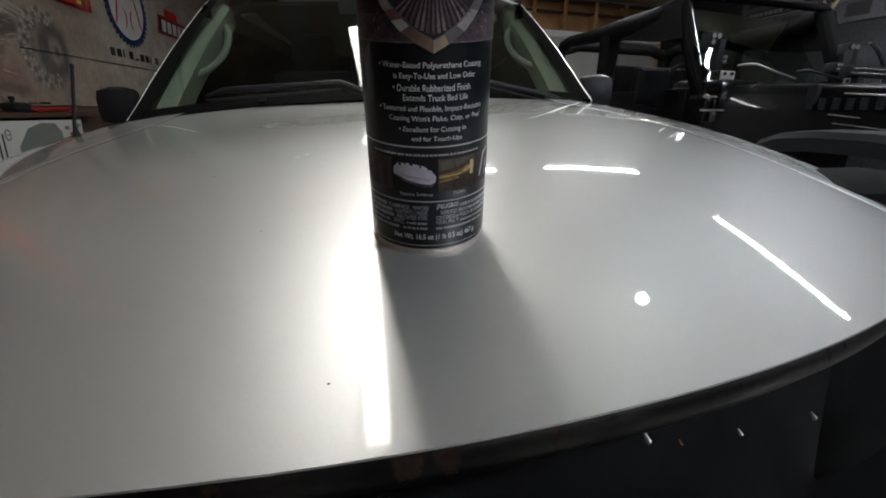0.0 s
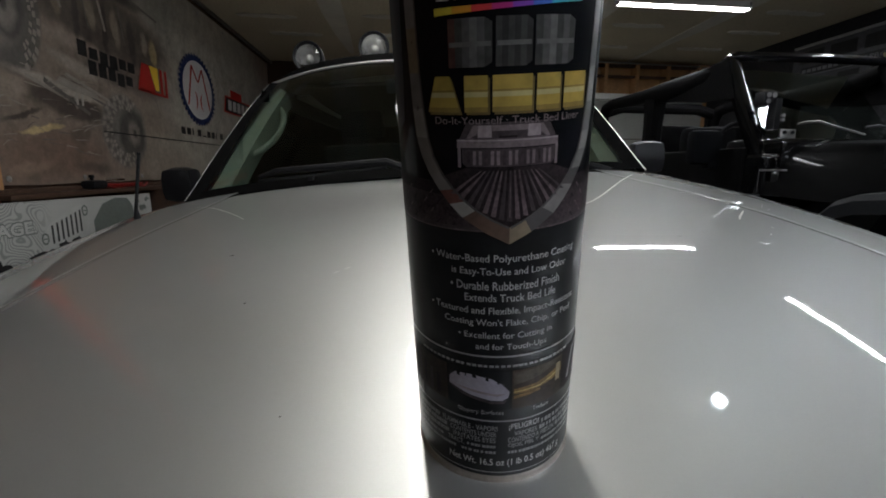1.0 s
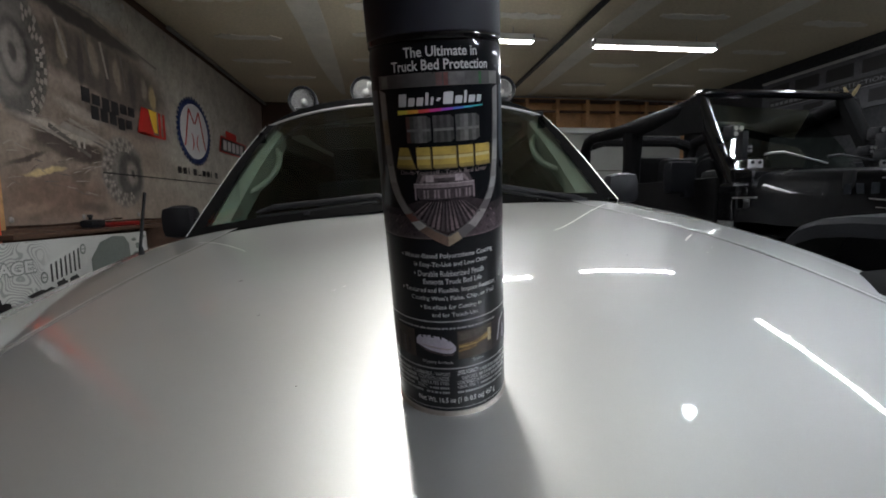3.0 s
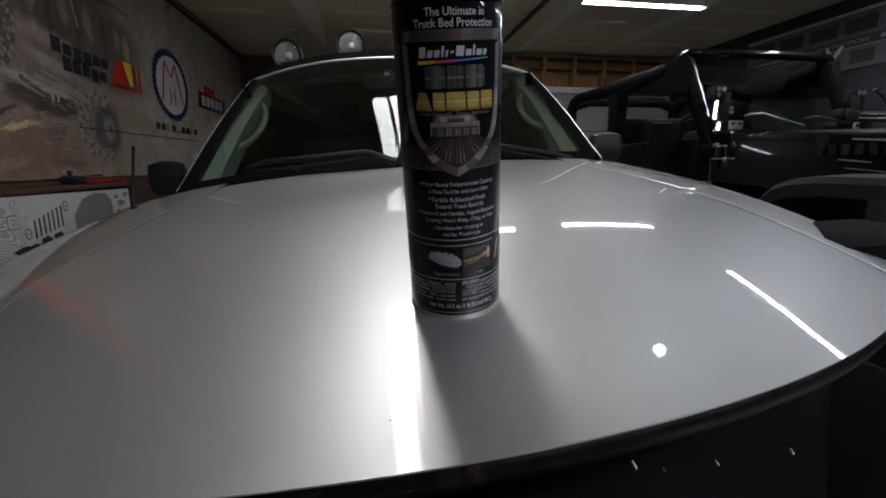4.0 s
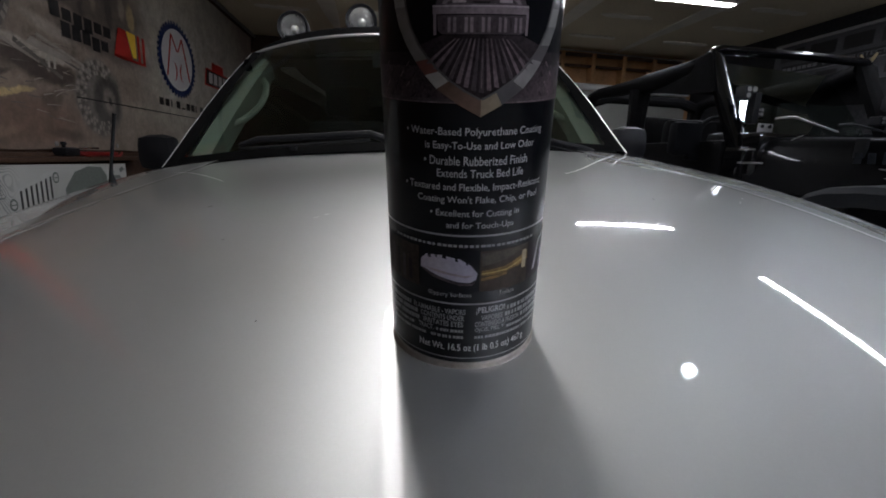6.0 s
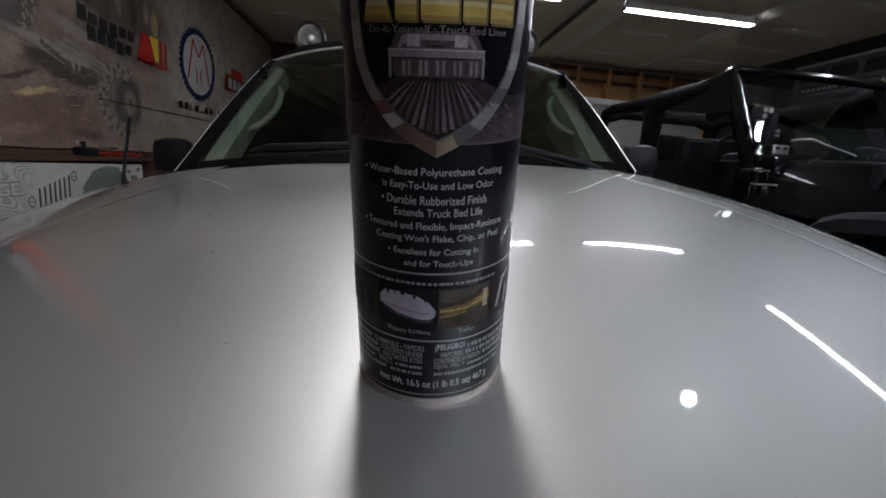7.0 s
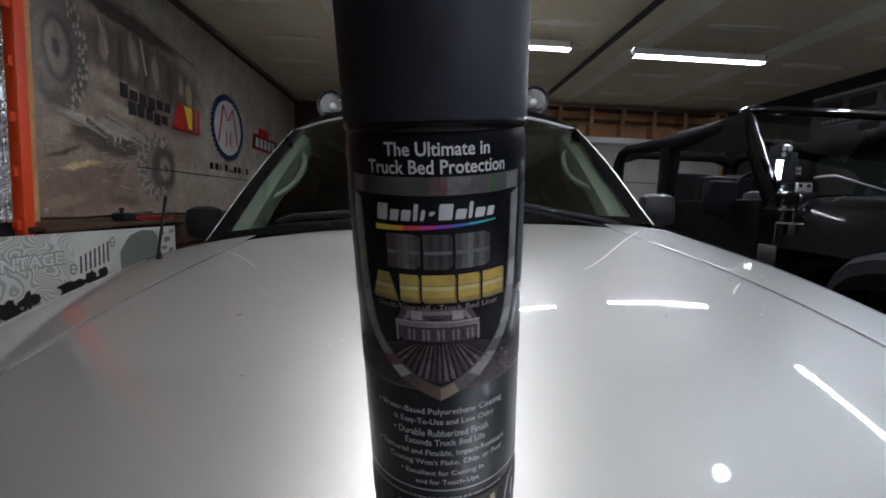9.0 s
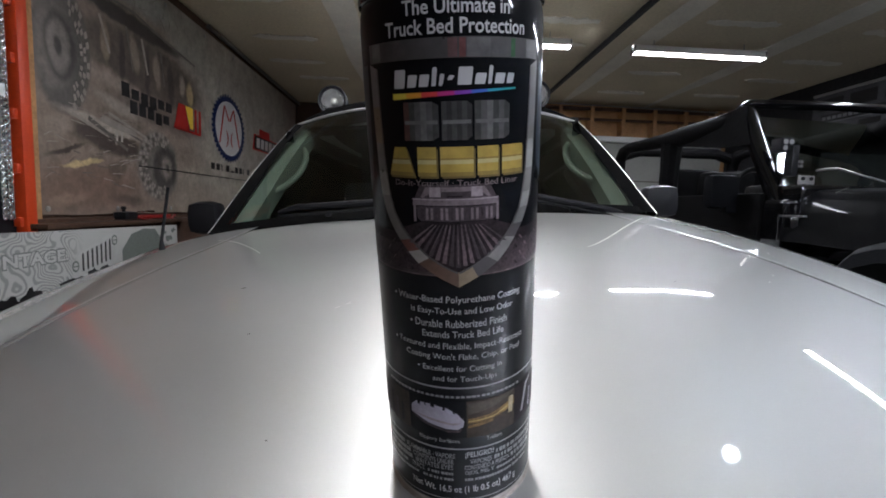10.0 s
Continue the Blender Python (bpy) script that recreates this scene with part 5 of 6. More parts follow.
for k in range(9):
    a = 4.27 + 0.105 * k
    on_banner("mark_bar", [(a, 1.435), (a + (0.018 if k in (2, 7) else 0.07), 1.435), (a + (0.018 if k in (2, 7) else 0.07), 1.448 if k == 4 else 1.495), (a, 1.448 if k == 4 else 1.495)], ink_black, "", 9)
on_banner("badge_mark", [(5.28, 1.74), (6.15, 1.74), (6.2, 1.92), (5.85, 1.92), (5.85, 2.0), (5.5, 2.0), (5.5, 1.92), (5.33, 1.92)], ink_red, "red badge shape", 9)
on_banner("badge_mark", [(5.31, 1.755), (6.12, 1.755), (6.16, 1.905), (5.36, 1.905)], ink_black, "", 10)
for k in range(5):
    on_banner("mark_bar", [(5.40 + 0.14 * k, 1.775), (5.50 + 0.14 * k, 1.775), (5.51 + 0.14 * k, 1.885), (5.41 + 0.14 * k, 1.885)], ink_paper, "", 11)

bm = bmesh.new()
rod(bm, [(WL + 0.03, 4.25, ZC - 0.03), (WL + 0.03, YD, ZC - 0.03)], 0.02, 10)
conduit = solo("conduit", bm, grey_metal, "grey metal conduit along the ceiling corner", "pipe")
solo("trim_post", boxed(WL, WL + 0.03, 2.38, 2.42, 0.6, ZC), wood, "bare timber post beside the banner", "post", kind="structure")
solo("ledger_board", boxed(WL, WL + 0.04, 2.3, YD, 0.80, 1.03, 0.004), wood_dark, "dark timber board under the banner", "board", kind="structure")

# poster board leaning on the wall
white_card = print_mat("white poster card", [(0.50, 0.50, 0.48), (0.60, 0.60, 0.58), (0.68, 0.68, 0.66)], 2.0)


def contour_mat(name, paper, ink, scale=4.6, steps=26.0, y_end=2.5):
    """Card printed with thin map contour lines up to a place along it."""
    m = bpy.data.materials.new(name)
    m.use_nodes = True
    nt = m.node_tree
    b = nt.nodes["Principled BSDF"]
    co, sep, n1, times, frac, near, fade, both, mix = (nt.nodes.new("ShaderNode" + k) for k in ("TexCoord", "SeparateXYZ", "TexNoise", "Math", "Math", "MapRange", "MapRange", "Math", "Mix"))
    n1.inputs["Scale"].default_value, n1.inputs["Detail"].default_value = scale, 1.5
    times.operation, frac.operation, both.operation = "MULTIPLY", "PINGPONG", "MULTIPLY"
    times.inputs[1].default_value, frac.inputs[1].default_value = steps * 2, 1.0
    for key, v in (("From Min", 0.30), ("From Max", 0.55), ("To Min", 1.0), ("To Max", 0.0)):
        near.inputs[key].default_value = v
    for key, v in (("From Min", y_end - 0.12), ("From Max", y_end), ("To Min", 0.75), ("To Max", 0.0)):
        fade.inputs[key].default_value = v
    mix.data_type = "RGBA"
    mix.inputs[6].default_value, mix.inputs[7].default_value = (*paper, 1), (*ink, 1)
    nt.links.new(co.outputs["Object"], n1.inputs["Vector"])
    nt.links.new(co.outputs["Object"], sep.inputs[0])
    nt.links.new(n1.outputs["Fac"], times.inputs[0])
    nt.links.new(times.outputs[0], frac.inputs[0])
    nt.links.new(frac.outputs[0], near.inputs["Value"])
    nt.links.new(sep.outputs["Y"], fade.inputs["Value"])
    nt.links.new(near.outputs[0], both.inputs[0])
    nt.links.new(fade.outputs[0], both.inputs[1])
    nt.links.new(both.outputs[0], mix.inputs[0])
    nt.links.new(mix.outputs[2], b.inputs["Base Color"])
    b.inputs["Roughness"].default_value = 0.4
    return m


contour_card = contour_mat("contour printed card", (0.56, 0.56, 0.54), (0.25, 0.26, 0.25))
grey_ink = mat("soft grey ink", (0.22, 0.23, 0.22), 0.5, 0, 0.1)
green_ink = mat("grey green ink", (0.17, 0.19, 0.175), 0.5, 0, 0.15)
XP = -1.70
poster = thing("poster_board", None, "white poster board with a grey vehicle graphic leaning at the wall", "poster")
bm = bmesh.new()
plate(bm, [(1.2, 0.30), (3.41, 0.30), (3.39, 0.965), (1.2, 0.995)], -0.012, 0.0, wall_m(XP))
part("card", bm, contour_card, poster, "white printed card", smooth=False)


def on_poster(name, outline, material, layer=1, label=""):
    return on_banner(name, outline, material, label, layer, XP, poster)


def poster_text(text, y0, y1, z0, z1, material, bold, layer):
    """Writing printed on the card, between two places along it and two heights."""
    bm = text_mesh(text, bold)
    xs, ys = [v.co.x for v in bm.verts], [v.co.y for v in bm.verts]
    a0, a1, b0, b1 = min(xs), max(xs), min(ys), max(ys)
    for v in bm.verts:
        v.co = Vector((XP + 0.001 * layer, lerp(y0, y1, (v.co.x - a0) / (a1 - a0)), lerp(z0, z1, (v.co.y - b0) / (b1 - b0))))
    return part("writing", bm, material, poster, "", smooth=False)


poster_text("NTAGE.", 2.028, 2.392, 0.822, 0.894, grey_ink, 0.075, 2)
poster_text("NTAGE.", 2.034, 2.386, 0.829, 0.887, white_card, 0.028, 3)
on_poster("face_shape", [(2.42, 0.70), (2.40, 0.80), (2.47, 0.86), (2.66, 0.935), (2.74, 0.94), (2.76, 0.84), (2.70, 0.73)], white_card, 3, "white vehicle face shape")
for k in range(7):
    a = 2.475 + 0.034 * k
    on_poster("face_slot", [(a, 0.76 + 0.006 * k), (a + 0.013, 0.76 + 0.006 * k), (a + 0.013, 0.855 + 0.010 * k), (a, 0.85 + 0.010 * k)], ink_black, 4)
for y, z in ((2.43, 0.79), (2.725, 0.905)):
    on_poster("face_lamp", ring(y, z, 0.024, 0.030, 20), green_ink, 4)
    on_poster("face_lamp", ring(y, z, 0.015, 0.020, 20), white_card, 5)
    on_poster("face_lamp", [(y - 0.014, z - 0.003), (y + 0.014, z - 0.003), (y + 0.014, z + 0.003), (y - 0.014, z + 0.003)], green_ink, 6)
on_poster("green_shape", [(2.80, 0.62), (2.79, 0.84), (2.88, 0.93), (3.0, 0.958), (3.12, 0.95), (3.17, 0.90), (3.20, 0.62)], green_ink, 3, "grey green vehicle silhouette")
blot = random.Random(3)
for y, z, w in ((3.23, 0.92, 0.03), (3.28, 0.88, 0.045), (3.34, 0.93, 0.03), (3.25, 0.82, 0.04), (3.33, 0.80, 0.035), (2.93, 0.70, 0.06)):
    on_poster("camouflage_patch", [(y + w * blot.uniform(0.5, 1.2) * math.cos(radians(24 * i)), z + 0.5 * w * blot.uniform(0.5, 1.2) * math.sin(radians(24 * i))) for i in range(15)], green_ink, 3)
for y, z, w in ((2.05, 0.68, 0.10), (2.16, 0.70, 0.07), (2.42, 0.71, 0.12), (2.55, 0.735, 0.07), (2.64, 0.75, 0.05), (1.90, 0.66, 0.1)):
    pts = []
    for i in range(18):
        a = 2 * math.pi * i / 18
        r = random.uniform(0.55, 1.25)
        pts.append((y + w * 0.75 * r * math.cos(a), z - 0.015 + 0.05 * r * math.sin(a)))
    on_poster("splash", pts, ink_black, 5, "black splash shape")

# orange rack upright with a hung chain
rack = thing("rack_upright", None, "orange painted steel rack upright with cross braces", "rack")
part("post", boxed(-1.86, -1.80, 2.285, 2.345, 0, 2.66, 0.006), orange, rack, "orange steel post")
for z in (0.35, 0.75, 1.02, 1.27, 1.52, 1.77, 2.02, 2.27, 2.52):
    part("brace", boxed(-1.845, -1.815, 2.265, 2.29, z - 0.022, z + 0.022, 0.004), orange, rack)
part("backing", boxed(-1.868, -1.85, 1.98, 2.33, 0.02, 2.66), black_plastic, rack, "black backing panel")
chain = thing("hanging_chain", None, "bright steel chains hanging beside the orange rack", "chain")
bm = bmesh.new()
rod(bm, [(-1.852, 2.228, 2.512), (-1.82, 2.228, 2.508), (-1.812, 2.228, 2.52)], 0.006, 8)
box(bm, -1.838, -1.822, 2.196, 2.260, 2.505, 2.514, 0.002)
part("hook", bm, grey_metal, chain, "bent steel hook")
link_bm = bmesh.new()
rod(link_bm, [Vector((0.0075 * math.cos(a), 0, 0.0115 * math.sin(a))) for a in [2 * math.pi * i / 8 for i in range(9)]], 0.0042, 5)
link_mesh = mesh_of(link_bm, "link", chrome)
for strand in range(3):
    for k in range(98):
        link = new("link", link_mesh)
        link.parent = chain
        link.matrix_basis = Matrix.Translation((-1.832 + 0.003 * (k % 2), 2.206 + 0.022 * strand, 2.5 - 0.0150 * k)) @ pose(0, 0, 0, 0, 0, 90 * ((k + strand) % 2))
part("tag", boxed(-1.822, -1.819, 2.196, 2.232, 1.585, 1.640, 0.001), white_enamel, chain, "small white tag")

# red hand tool and cable on the ledge
tool = thing("winch_hook", None, "red strap tool with a black knob on the ledge", "tool")
part("body", boxed(-1.83, -1.77, 3.04, 3.46, 1.014, 1.040, 0.010), red, tool, "red plastic body")
part("grip", boxed(-1.84, -1.76, 2.93, 3.06, 1.012, 1.062, 0.018), black_plastic, tool, "black grip")
bm = bmesh.new()
lathe(bm, [(0.01, 0), (0.01, 0.015), (0.016, 0.02), (0.012, 0.034)], 14, Matrix.Translation((-1.80, 2.975, 1.06)))
part("knob", bm, black_plastic, tool)
part("silver_tab", boxed(-1.825, -1.775, 3.14, 3.26, 1.056, 1.068, 0.004), chrome, tool)
bm = bmesh.new()
rod(bm, [(-1.77, 3.50, 1.035), (-1.75, 3.42, 1.01), (-1.75, 3.3, 1.0), (-1.76, 3.15, 1.005), (-1.77, 3.05, 1.03)], 0.008, 8)
part("cable", bm, red, tool)
part("ledge", boxed(WL + 0.04, -1.72, 2.3, 3.7, 0.985, 1.010, 0.004), wood_dark, thing("ledge_shelf", None, "dark timber ledge under the banner", "shelf"))

# ---- the back wall: timber rack over a pale door ----
solo("door_1", boxed(1.3, WR - 0.1, YB - 0.06, YB - 0.004, 0, 2.16, 0.004), door_cream, "pale cream sectional garage door", "door", kind="structure")
solo("lintel", boxed(1.2, WR - 0.1, YB - 0.12, YB - 0.004, 2.17, 2.25, 0.006), white_enamel, "pale painted beam over the garage door", "beam", kind="structure")
for z in (0.55, 1.08, 1.62):
    solo("door_seam", boxed(1.3, WR - 0.1, YB - 0.066, YB - 0.0605, z - 0.008, z + 0.008), wall_paint, kind="structure", category="trim", label="shadow joint between door panels")
frame_rack = thing("wall_frame", None, "open timber stud frame along the top of the back wall", "frame")
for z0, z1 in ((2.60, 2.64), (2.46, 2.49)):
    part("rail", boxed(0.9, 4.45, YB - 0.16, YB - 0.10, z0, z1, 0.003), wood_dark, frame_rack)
for k in range(8):
    x = 1.10 + 0.46 * k
    part("stud", boxed(x - 0.025, x + 0.025, YB - 0.18, YB - 0.02, 2.26, 2.66, 0.003), wood, frame_rack)
bm = bmesh.new()
rod(bm, [(0.9, YB - 0.2, 2.655), (2.2, YB - 0.2, 2.66), (3.2, YB - 0.2, 2.645), (4.3, YB - 0.2, 2.63)], 0.012, 8)
part("pipe", bm, grey_metal, frame_rack, "thin pale pipe")

# opener and rail under the ceiling
opener = thing("door_opener", None, "dark garage door opener on its ceiling rail", "opener")
bm = bmesh.new()
box(bm, 1.60, 1.642, 2.7, YB - 0.1, 2.59, 2.622, 0.004)
part("rail", bm, black_plastic, opener, "dark steel rail")
part("motor_box", boxed(1.53, 1.82, 2.28, 2.72, 2.515, 2.635, 0.035), black_plastic, opener, "dark motor housing")
for x in (1.48, 1.78):
    part("strap", boxed(x - 0.012, x + 0.012, 2.5, 2.53, 2.55, ZC, 0.002), grey_metal, opener)
for k in range(6):
    part("vent_slat", boxed(1.57 + 0.038 * k, 1.592 + 0.038 * k, 2.276, 2.282, 2.55, 2.60), grey_metal, opener)

# ---- the east wall: dark banner ----
east = thing("wall_sign", None, "long grey banner with black block marks high on the wall", "banner")
part("cloth", boxed(WR - 0.02, WR - 0.008, 1.6, 5.12, 2.030, 2.530), mat("grey banner cloth", (0.085, 0.085, 0.09), 0.7, 0, 0.3, 4, 80, spec=0.2), east, "grey banner cloth")
ink_dim = mat("dim grey ink", (0.19, 0.19, 0.20), 0.6, 0, 0.15, 8, 60, spec=0.2)
for k in range(8):
    y = 5.03 - 0.36 * k
    part("mark_bar", boxed(WR - 0.026, WR - 0.021, y - 0.28, y, 2.355, 2.485), ink_black, east)
part("strip", boxed(WR - 0.025, WR - 0.021, 1.65, 5.0, 2.230, 2.315), ink_black, east, "black strip")
part("stripe", boxed(WR - 0.030, WR - 0.026, 1.65, 5.0, 2.222, 2.230), ink_dim, east, "thin pale line")
bm = text_mesh("BODY PROTECTION", 0.01)
xs, ys = [v.co.x for v in bm.verts], [v.co.y for v in bm.verts]
x0, x1, y0, y1 = min(xs), max(xs), min(ys), max(ys)
for v in bm.verts:
    v.co = Vector((WR - 0.028, lerp(4.50, 3.72, (v.co.x - x0) / (x1 - x0)), lerp(2.252, 2.292, (v.co.y - y0) / (y1 - y0))))
part("writing", bm, ink_dim, east, "", smooth=False)
for k in range(7):
    y = 4.98 - 0.062 * k
    part("small_bar", boxed(WR - 0.029, WR - 0.026, y - 0.045, y, 2.255, 2.290), ink_dim, east)
for k in range(26):
    y = 3.62 - 0.078 * k
    part("small_bar", boxed(WR - 0.029, WR - 0.026, y - 0.055, y, 2.255, 2.290), ink_dim, east)
for k in range(9):
    y = 4.55 - 0.34 * k
    part("mark_bar", boxed(WR - 0.026, WR - 0.021, y - 0.22, y, 2.070, 2.190), ink_black, east)
bm = bmesh.new()
box(bm, WR - 0.05, WR - 0.02, 1.6, 5.1, 2.530, 2.555, 0.003)
part("top_batten", bm, mat("dull grey batten", (0.30, 0.29, 0.28), 0.6, 0, 0.2), east, "pale batten above the banner")
# hook is a guess, drawn where a yellowish V-shaped glint shows
hook = thing("glint_hook", None, "guessed pale hook standing in for a V-shaped glint", "hook")
for tip in ((4.08, 2.260), (3.93, 2.250)):
    bm = bmesh.new()
    rod(bm, [(WR - 0.06, 4.01, 2.130), (WR - 0.06, lerp(4.01, tip[0], 0.5), 2.192), (WR - 0.06, *tip)], [0.012, 0.018, 0.010], 8)
    part("prong", bm, mat("pale brass", (0.55, 0.45, 0.26), 0.4, 0.6, 0.2, 40, 200) if tip[0] > 4 else bpy.data.materials["pale brass"], hook)
part("plate", boxed(WR - 0.052, WR - 0.021, 3.985, 4.035, 2.080, 2.140, 0.004), grey_metal, hook)

# ---- the black open vehicle ----
jeep = thing("open_offroader", None, "black open-top off-road vehicle with padded roll bars", "car")
JX = 2.765
plastic_grey = mat("dull black plastic", (0.005, 0.0053, 0.0065), 0.65, 0, 0.15, 6, 120, bump=0.2, bump_scale=500, spec=0.06)


def jx(s, half):
    return JX + s * (half - 0.185)


# body tub and hood
bm = bmesh.new()
rows = []
for y, half, z in ((1.02, 0.375, 1.20), (1.10, 0.415, 1.255), (1.5, 0.445, 1.285), (2.0, 0.485, 1.315), (2.45, 0.525, 1.335), (2.60, 0.535, 1.335)):
    row = []
    for i in range(41):
        t = lerp(-1, 1, i / 40)
        drop = 0.03 * abs(t) ** 2 + (0.05 * ((abs(t) - 0.9) / 0.1) ** 2 if abs(t) > 0.9 else 0)
        row.append(Vector((JX + t * half, y, z - drop)))
    rows.append([Vector((JX - half - 0.07, y, z - 0.32)), Vector((JX - half - 0.02, y, z - 0.16))] + row + [Vector((JX + half + 0.02, y, z - 0.16)), Vector((JX + half + 0.07, y, z - 0.32))])
sheet(bm, rows)
# coat kept weak so the lamp's reflection stays faint
part("hood", bm, mat("weak-coated black paint", (0.0022, 0.0022, 0.0026), 0.35, 0, 0.3, 4, 80, coat=0.12, coat_rough=0.04, spec=0.04), jeep, "black hood with a weak clear coat")
part("grille", boxed(JX - 0.415, JX + 0.415, 0.98, 1.06, 0.72, 1.20, 0.03), black_gloss, jeep, "black grille")
part("tub", boxed(jx(-1, 0.80), jx(1, 0.80), 2.55, 4.85, 0.45, 1.26, 0.03), black_gloss, jeep, "black body tub")
part("cowl", boxed(jx(-1, 0.76), jx(1, 0.76), 2.48, 2.75, 1.05, 1.345, 0.03), black_gloss, jeep, "black cowl")
part("bumper", boxed(JX - 0.55, JX + 0.55, 0.76, 0.985, 0.60, 0.78, 0.03), plastic_grey, jeep, "black bumper")
for s in (-1, 1):
    bm = bmesh.new()
    rows = []
    prof = [(1.08, 0.90), (1.13, 1.0), (1.26, 1.065), (1.46, 1.085), (1.70, 1.085), (1.86, 1.070), (1.96, 1.035), (2.02, 0.98), (2.08, 0.86)]
    for y, z in prof:
        rows.append([Vector((jx(s, 0.60), y, z)), Vector((jx(s, 0.80), y, z)), Vector((jx(s, 0.93), y, z - 0.012)), Vector((jx(s, 0.955), y, z - 0.04)), Vector((jx(s, 0.95), y, z - 0.10))])
    sheet(bm, rows)
    part("fender_flare", bm, flare_grey, jeep, "dark grey plastic fender flare")
    # windscreen posts
    bm = bmesh.new()
    a, b = Vector((jx(s, 0.765), 2.60, 1.20)), Vector((jx(s, 0.785), 2.96, 1.88))
    rows = []
    for k in range(9):
        p = lerp(a, b, k / 8)
        w = 0.075 if k else 0.10
        rows.append([p + Vector((s * dx, dy, dz)) for dx, dy, dz in ((0.022, 0.055, -0.02), (0.026, 0.01, 0), (0.018, -0.010, 0.004), (0.004, -0.016, 0.006), (-w * 0.55, -0.016, 0.006), (-w * 0.75, -0.009, 0.003), (-w, 0.004, 0.0), (-w, 0.05, -0.02))])
    sheet(bm, rows)
    part("screen_post", bm, black_gloss if s < 0 else matt_black, jeep, "black windscreen post")
    bm = bmesh.new()
    rail = [(jx(s, 0.74), 2.98, 1.84), (jx(s, 0.76), 3.15, 1.80), (jx(s, 0.77), 3.40, 1.785), (jx(s, 0.785), 3.62, 1.775), (jx(s, 0.79), 3.85, 1.785), (jx(s, 0.80), 4.15, 1.79), (jx(s, 0.80), 4.50, 1.805), (jx(s, 0.80), 4.64, 1.78), (jx(s, 0.80), 4.71, 1.70), (jx(s, 0.80), 4.73, 1.55), (jx(s, 0.80), 4.74, 1.15)]
    rod(bm, rail, [0.05, 0.066, 0.078, 0.082, 0.062, 0.056, 0.050, 0.055, 0.055, 0.06, 0.06], 12)
    part("roll_bar", bm, black_cloth, jeep, "padded black roll bar")
    bm = bmesh.new()
    rod(bm, [(jx(s, 0.79), 3.77, 1.74), (jx(s, 0.79), 3.78, 1.5), (jx(s, 0.79), 3.79, 1.15)], [0.085, 0.075, 0.075], 10)
    part("roll_bar", bm, black_cloth, jeep, "padded black roll bar")
    bm = bmesh.new()
    plate(bm, [(2.93, 1.87), (3.20, 1.84), (3.40, 1.82), (3.60, 1.80), (3.64, 1.70), (3.40, 1.665), (3.15, 1.625), (2.84, 1.61)], -0.012, 0.012, wall_m(jx(s, 0.80)))
    part("side_panel", bm, black_cloth, jeep, "black folded soft top panel", smooth=False)
    part("seat_back", boxed(jx(s, 0.46) - 0.20, jx(s, 0.46) + 0.20, 3.45, 3.62, 1.0, 1.50, 0.06), black_cloth, jeep, "black seat")
    if s > 0:
        part("headrest", boxed(jx(s, 0.46) - 0.12, jx(s, 0.46) + 0.12, 3.48, 3.58, 1.50, 1.66, 0.04), black_cloth, jeep, "black headrest")
    part("rear_seat", boxed(jx(s, 0.44) - 0.22, jx(s, 0.44) + 0.22, 3.95, 4.1, 0.9, 1.56, 0.06), black_cloth, jeep)
    part("half_door", boxed(jx(s, 0.80) - 0.02, jx(s, 0.80) + 0.02, 2.70, 3.70, 0.55, 1.30, 0.02), black_cloth, jeep, "black half door")
    part("door_mirror", boxed(jx(s, 0.90) - 0.10, jx(s, 0.90) + 0.10, 2.90, 3.0, 1.20, 1.42, 0.035), plastic_grey, jeep, "black door mirror")
    part("mirror_arm", boxed(jx(s, 0.83) - 0.06, jx(s, 0.83) + 0.06, 2.90, 2.96, 1.17, 1.23, 0.012), plastic_grey, jeep)
    # thin metal strips standing in for highlights near the hinges
    part("hinge_highlight", boxed(jx(s, 0.81) - 0.010, jx(s, 0.81) + 0.010, 2.38, 2.55, 1.158, 1.167, 0.003), grey_metal, jeep, "metal strip imitating a highlight at the hinge")
    part("hinge_highlight", boxed(jx(s, 0.81) - 0.010, jx(s, 0.81) + 0.010, 2.45, 2.55, 1.236, 1.243, 0.003), grey_metal, jeep, "metal strip imitating a highlight at the hinge")
    # pillar bracket with two lamp cubes
    part("bracket", boxed(jx(s, 0.65) - 0.05, jx(s, 0.65) + 0.05, 2.575, 2.583, 1.325, 1.400, 0.006), grey_metal, jeep, "drilled metal bracket")
    for dx, dz in ((-0.025, 0.02), (0.025, 0.02), (-0.012, -0.02)):
        bm = bmesh.new()
        lathe(bm, [(0.011, -0.004), (0.011, 0.004)], 12, Matrix.Translation((jx(s, 0.65) + dx, 2.573, 1.362 + dz)) @ pose(0, 0, 0, 90))
        part("bracket_hole", bm, black_plastic, jeep)
    for px, pz, sz in ((jx(s, 0.715), 1.585, 0.040), (jx(s, 0.635), 1.475, 0.028)):
        pod = part("lamp_cube", boxed(px - sz, px + sz, 2.66, 2.74, pz - sz, pz + sz, 0.008), black_plastic, jeep, "black cube lamp")
        for dx in (-0.45, 0.45):
            for dz in (-0.45, 0.45):
                bm = bmesh.new()
                lathe(bm, [(sz * 0.15, -0.006), (sz * 0.38, 0.004)], 14, Matrix.Translation((px + dx * sz, 2.656, pz + dz * sz)) @ pose(0, 0, 0, 90))
                part("lamp_cell", bm, grey_metal, pod, "bright round lamp cell")
    part("cube_arm", boxed(jx(s, 0.69) - 0.02, jx(s, 0.69) + 0.02, 2.62, 2.68, 1.40, 1.58, 0.006), black_plastic, jeep)
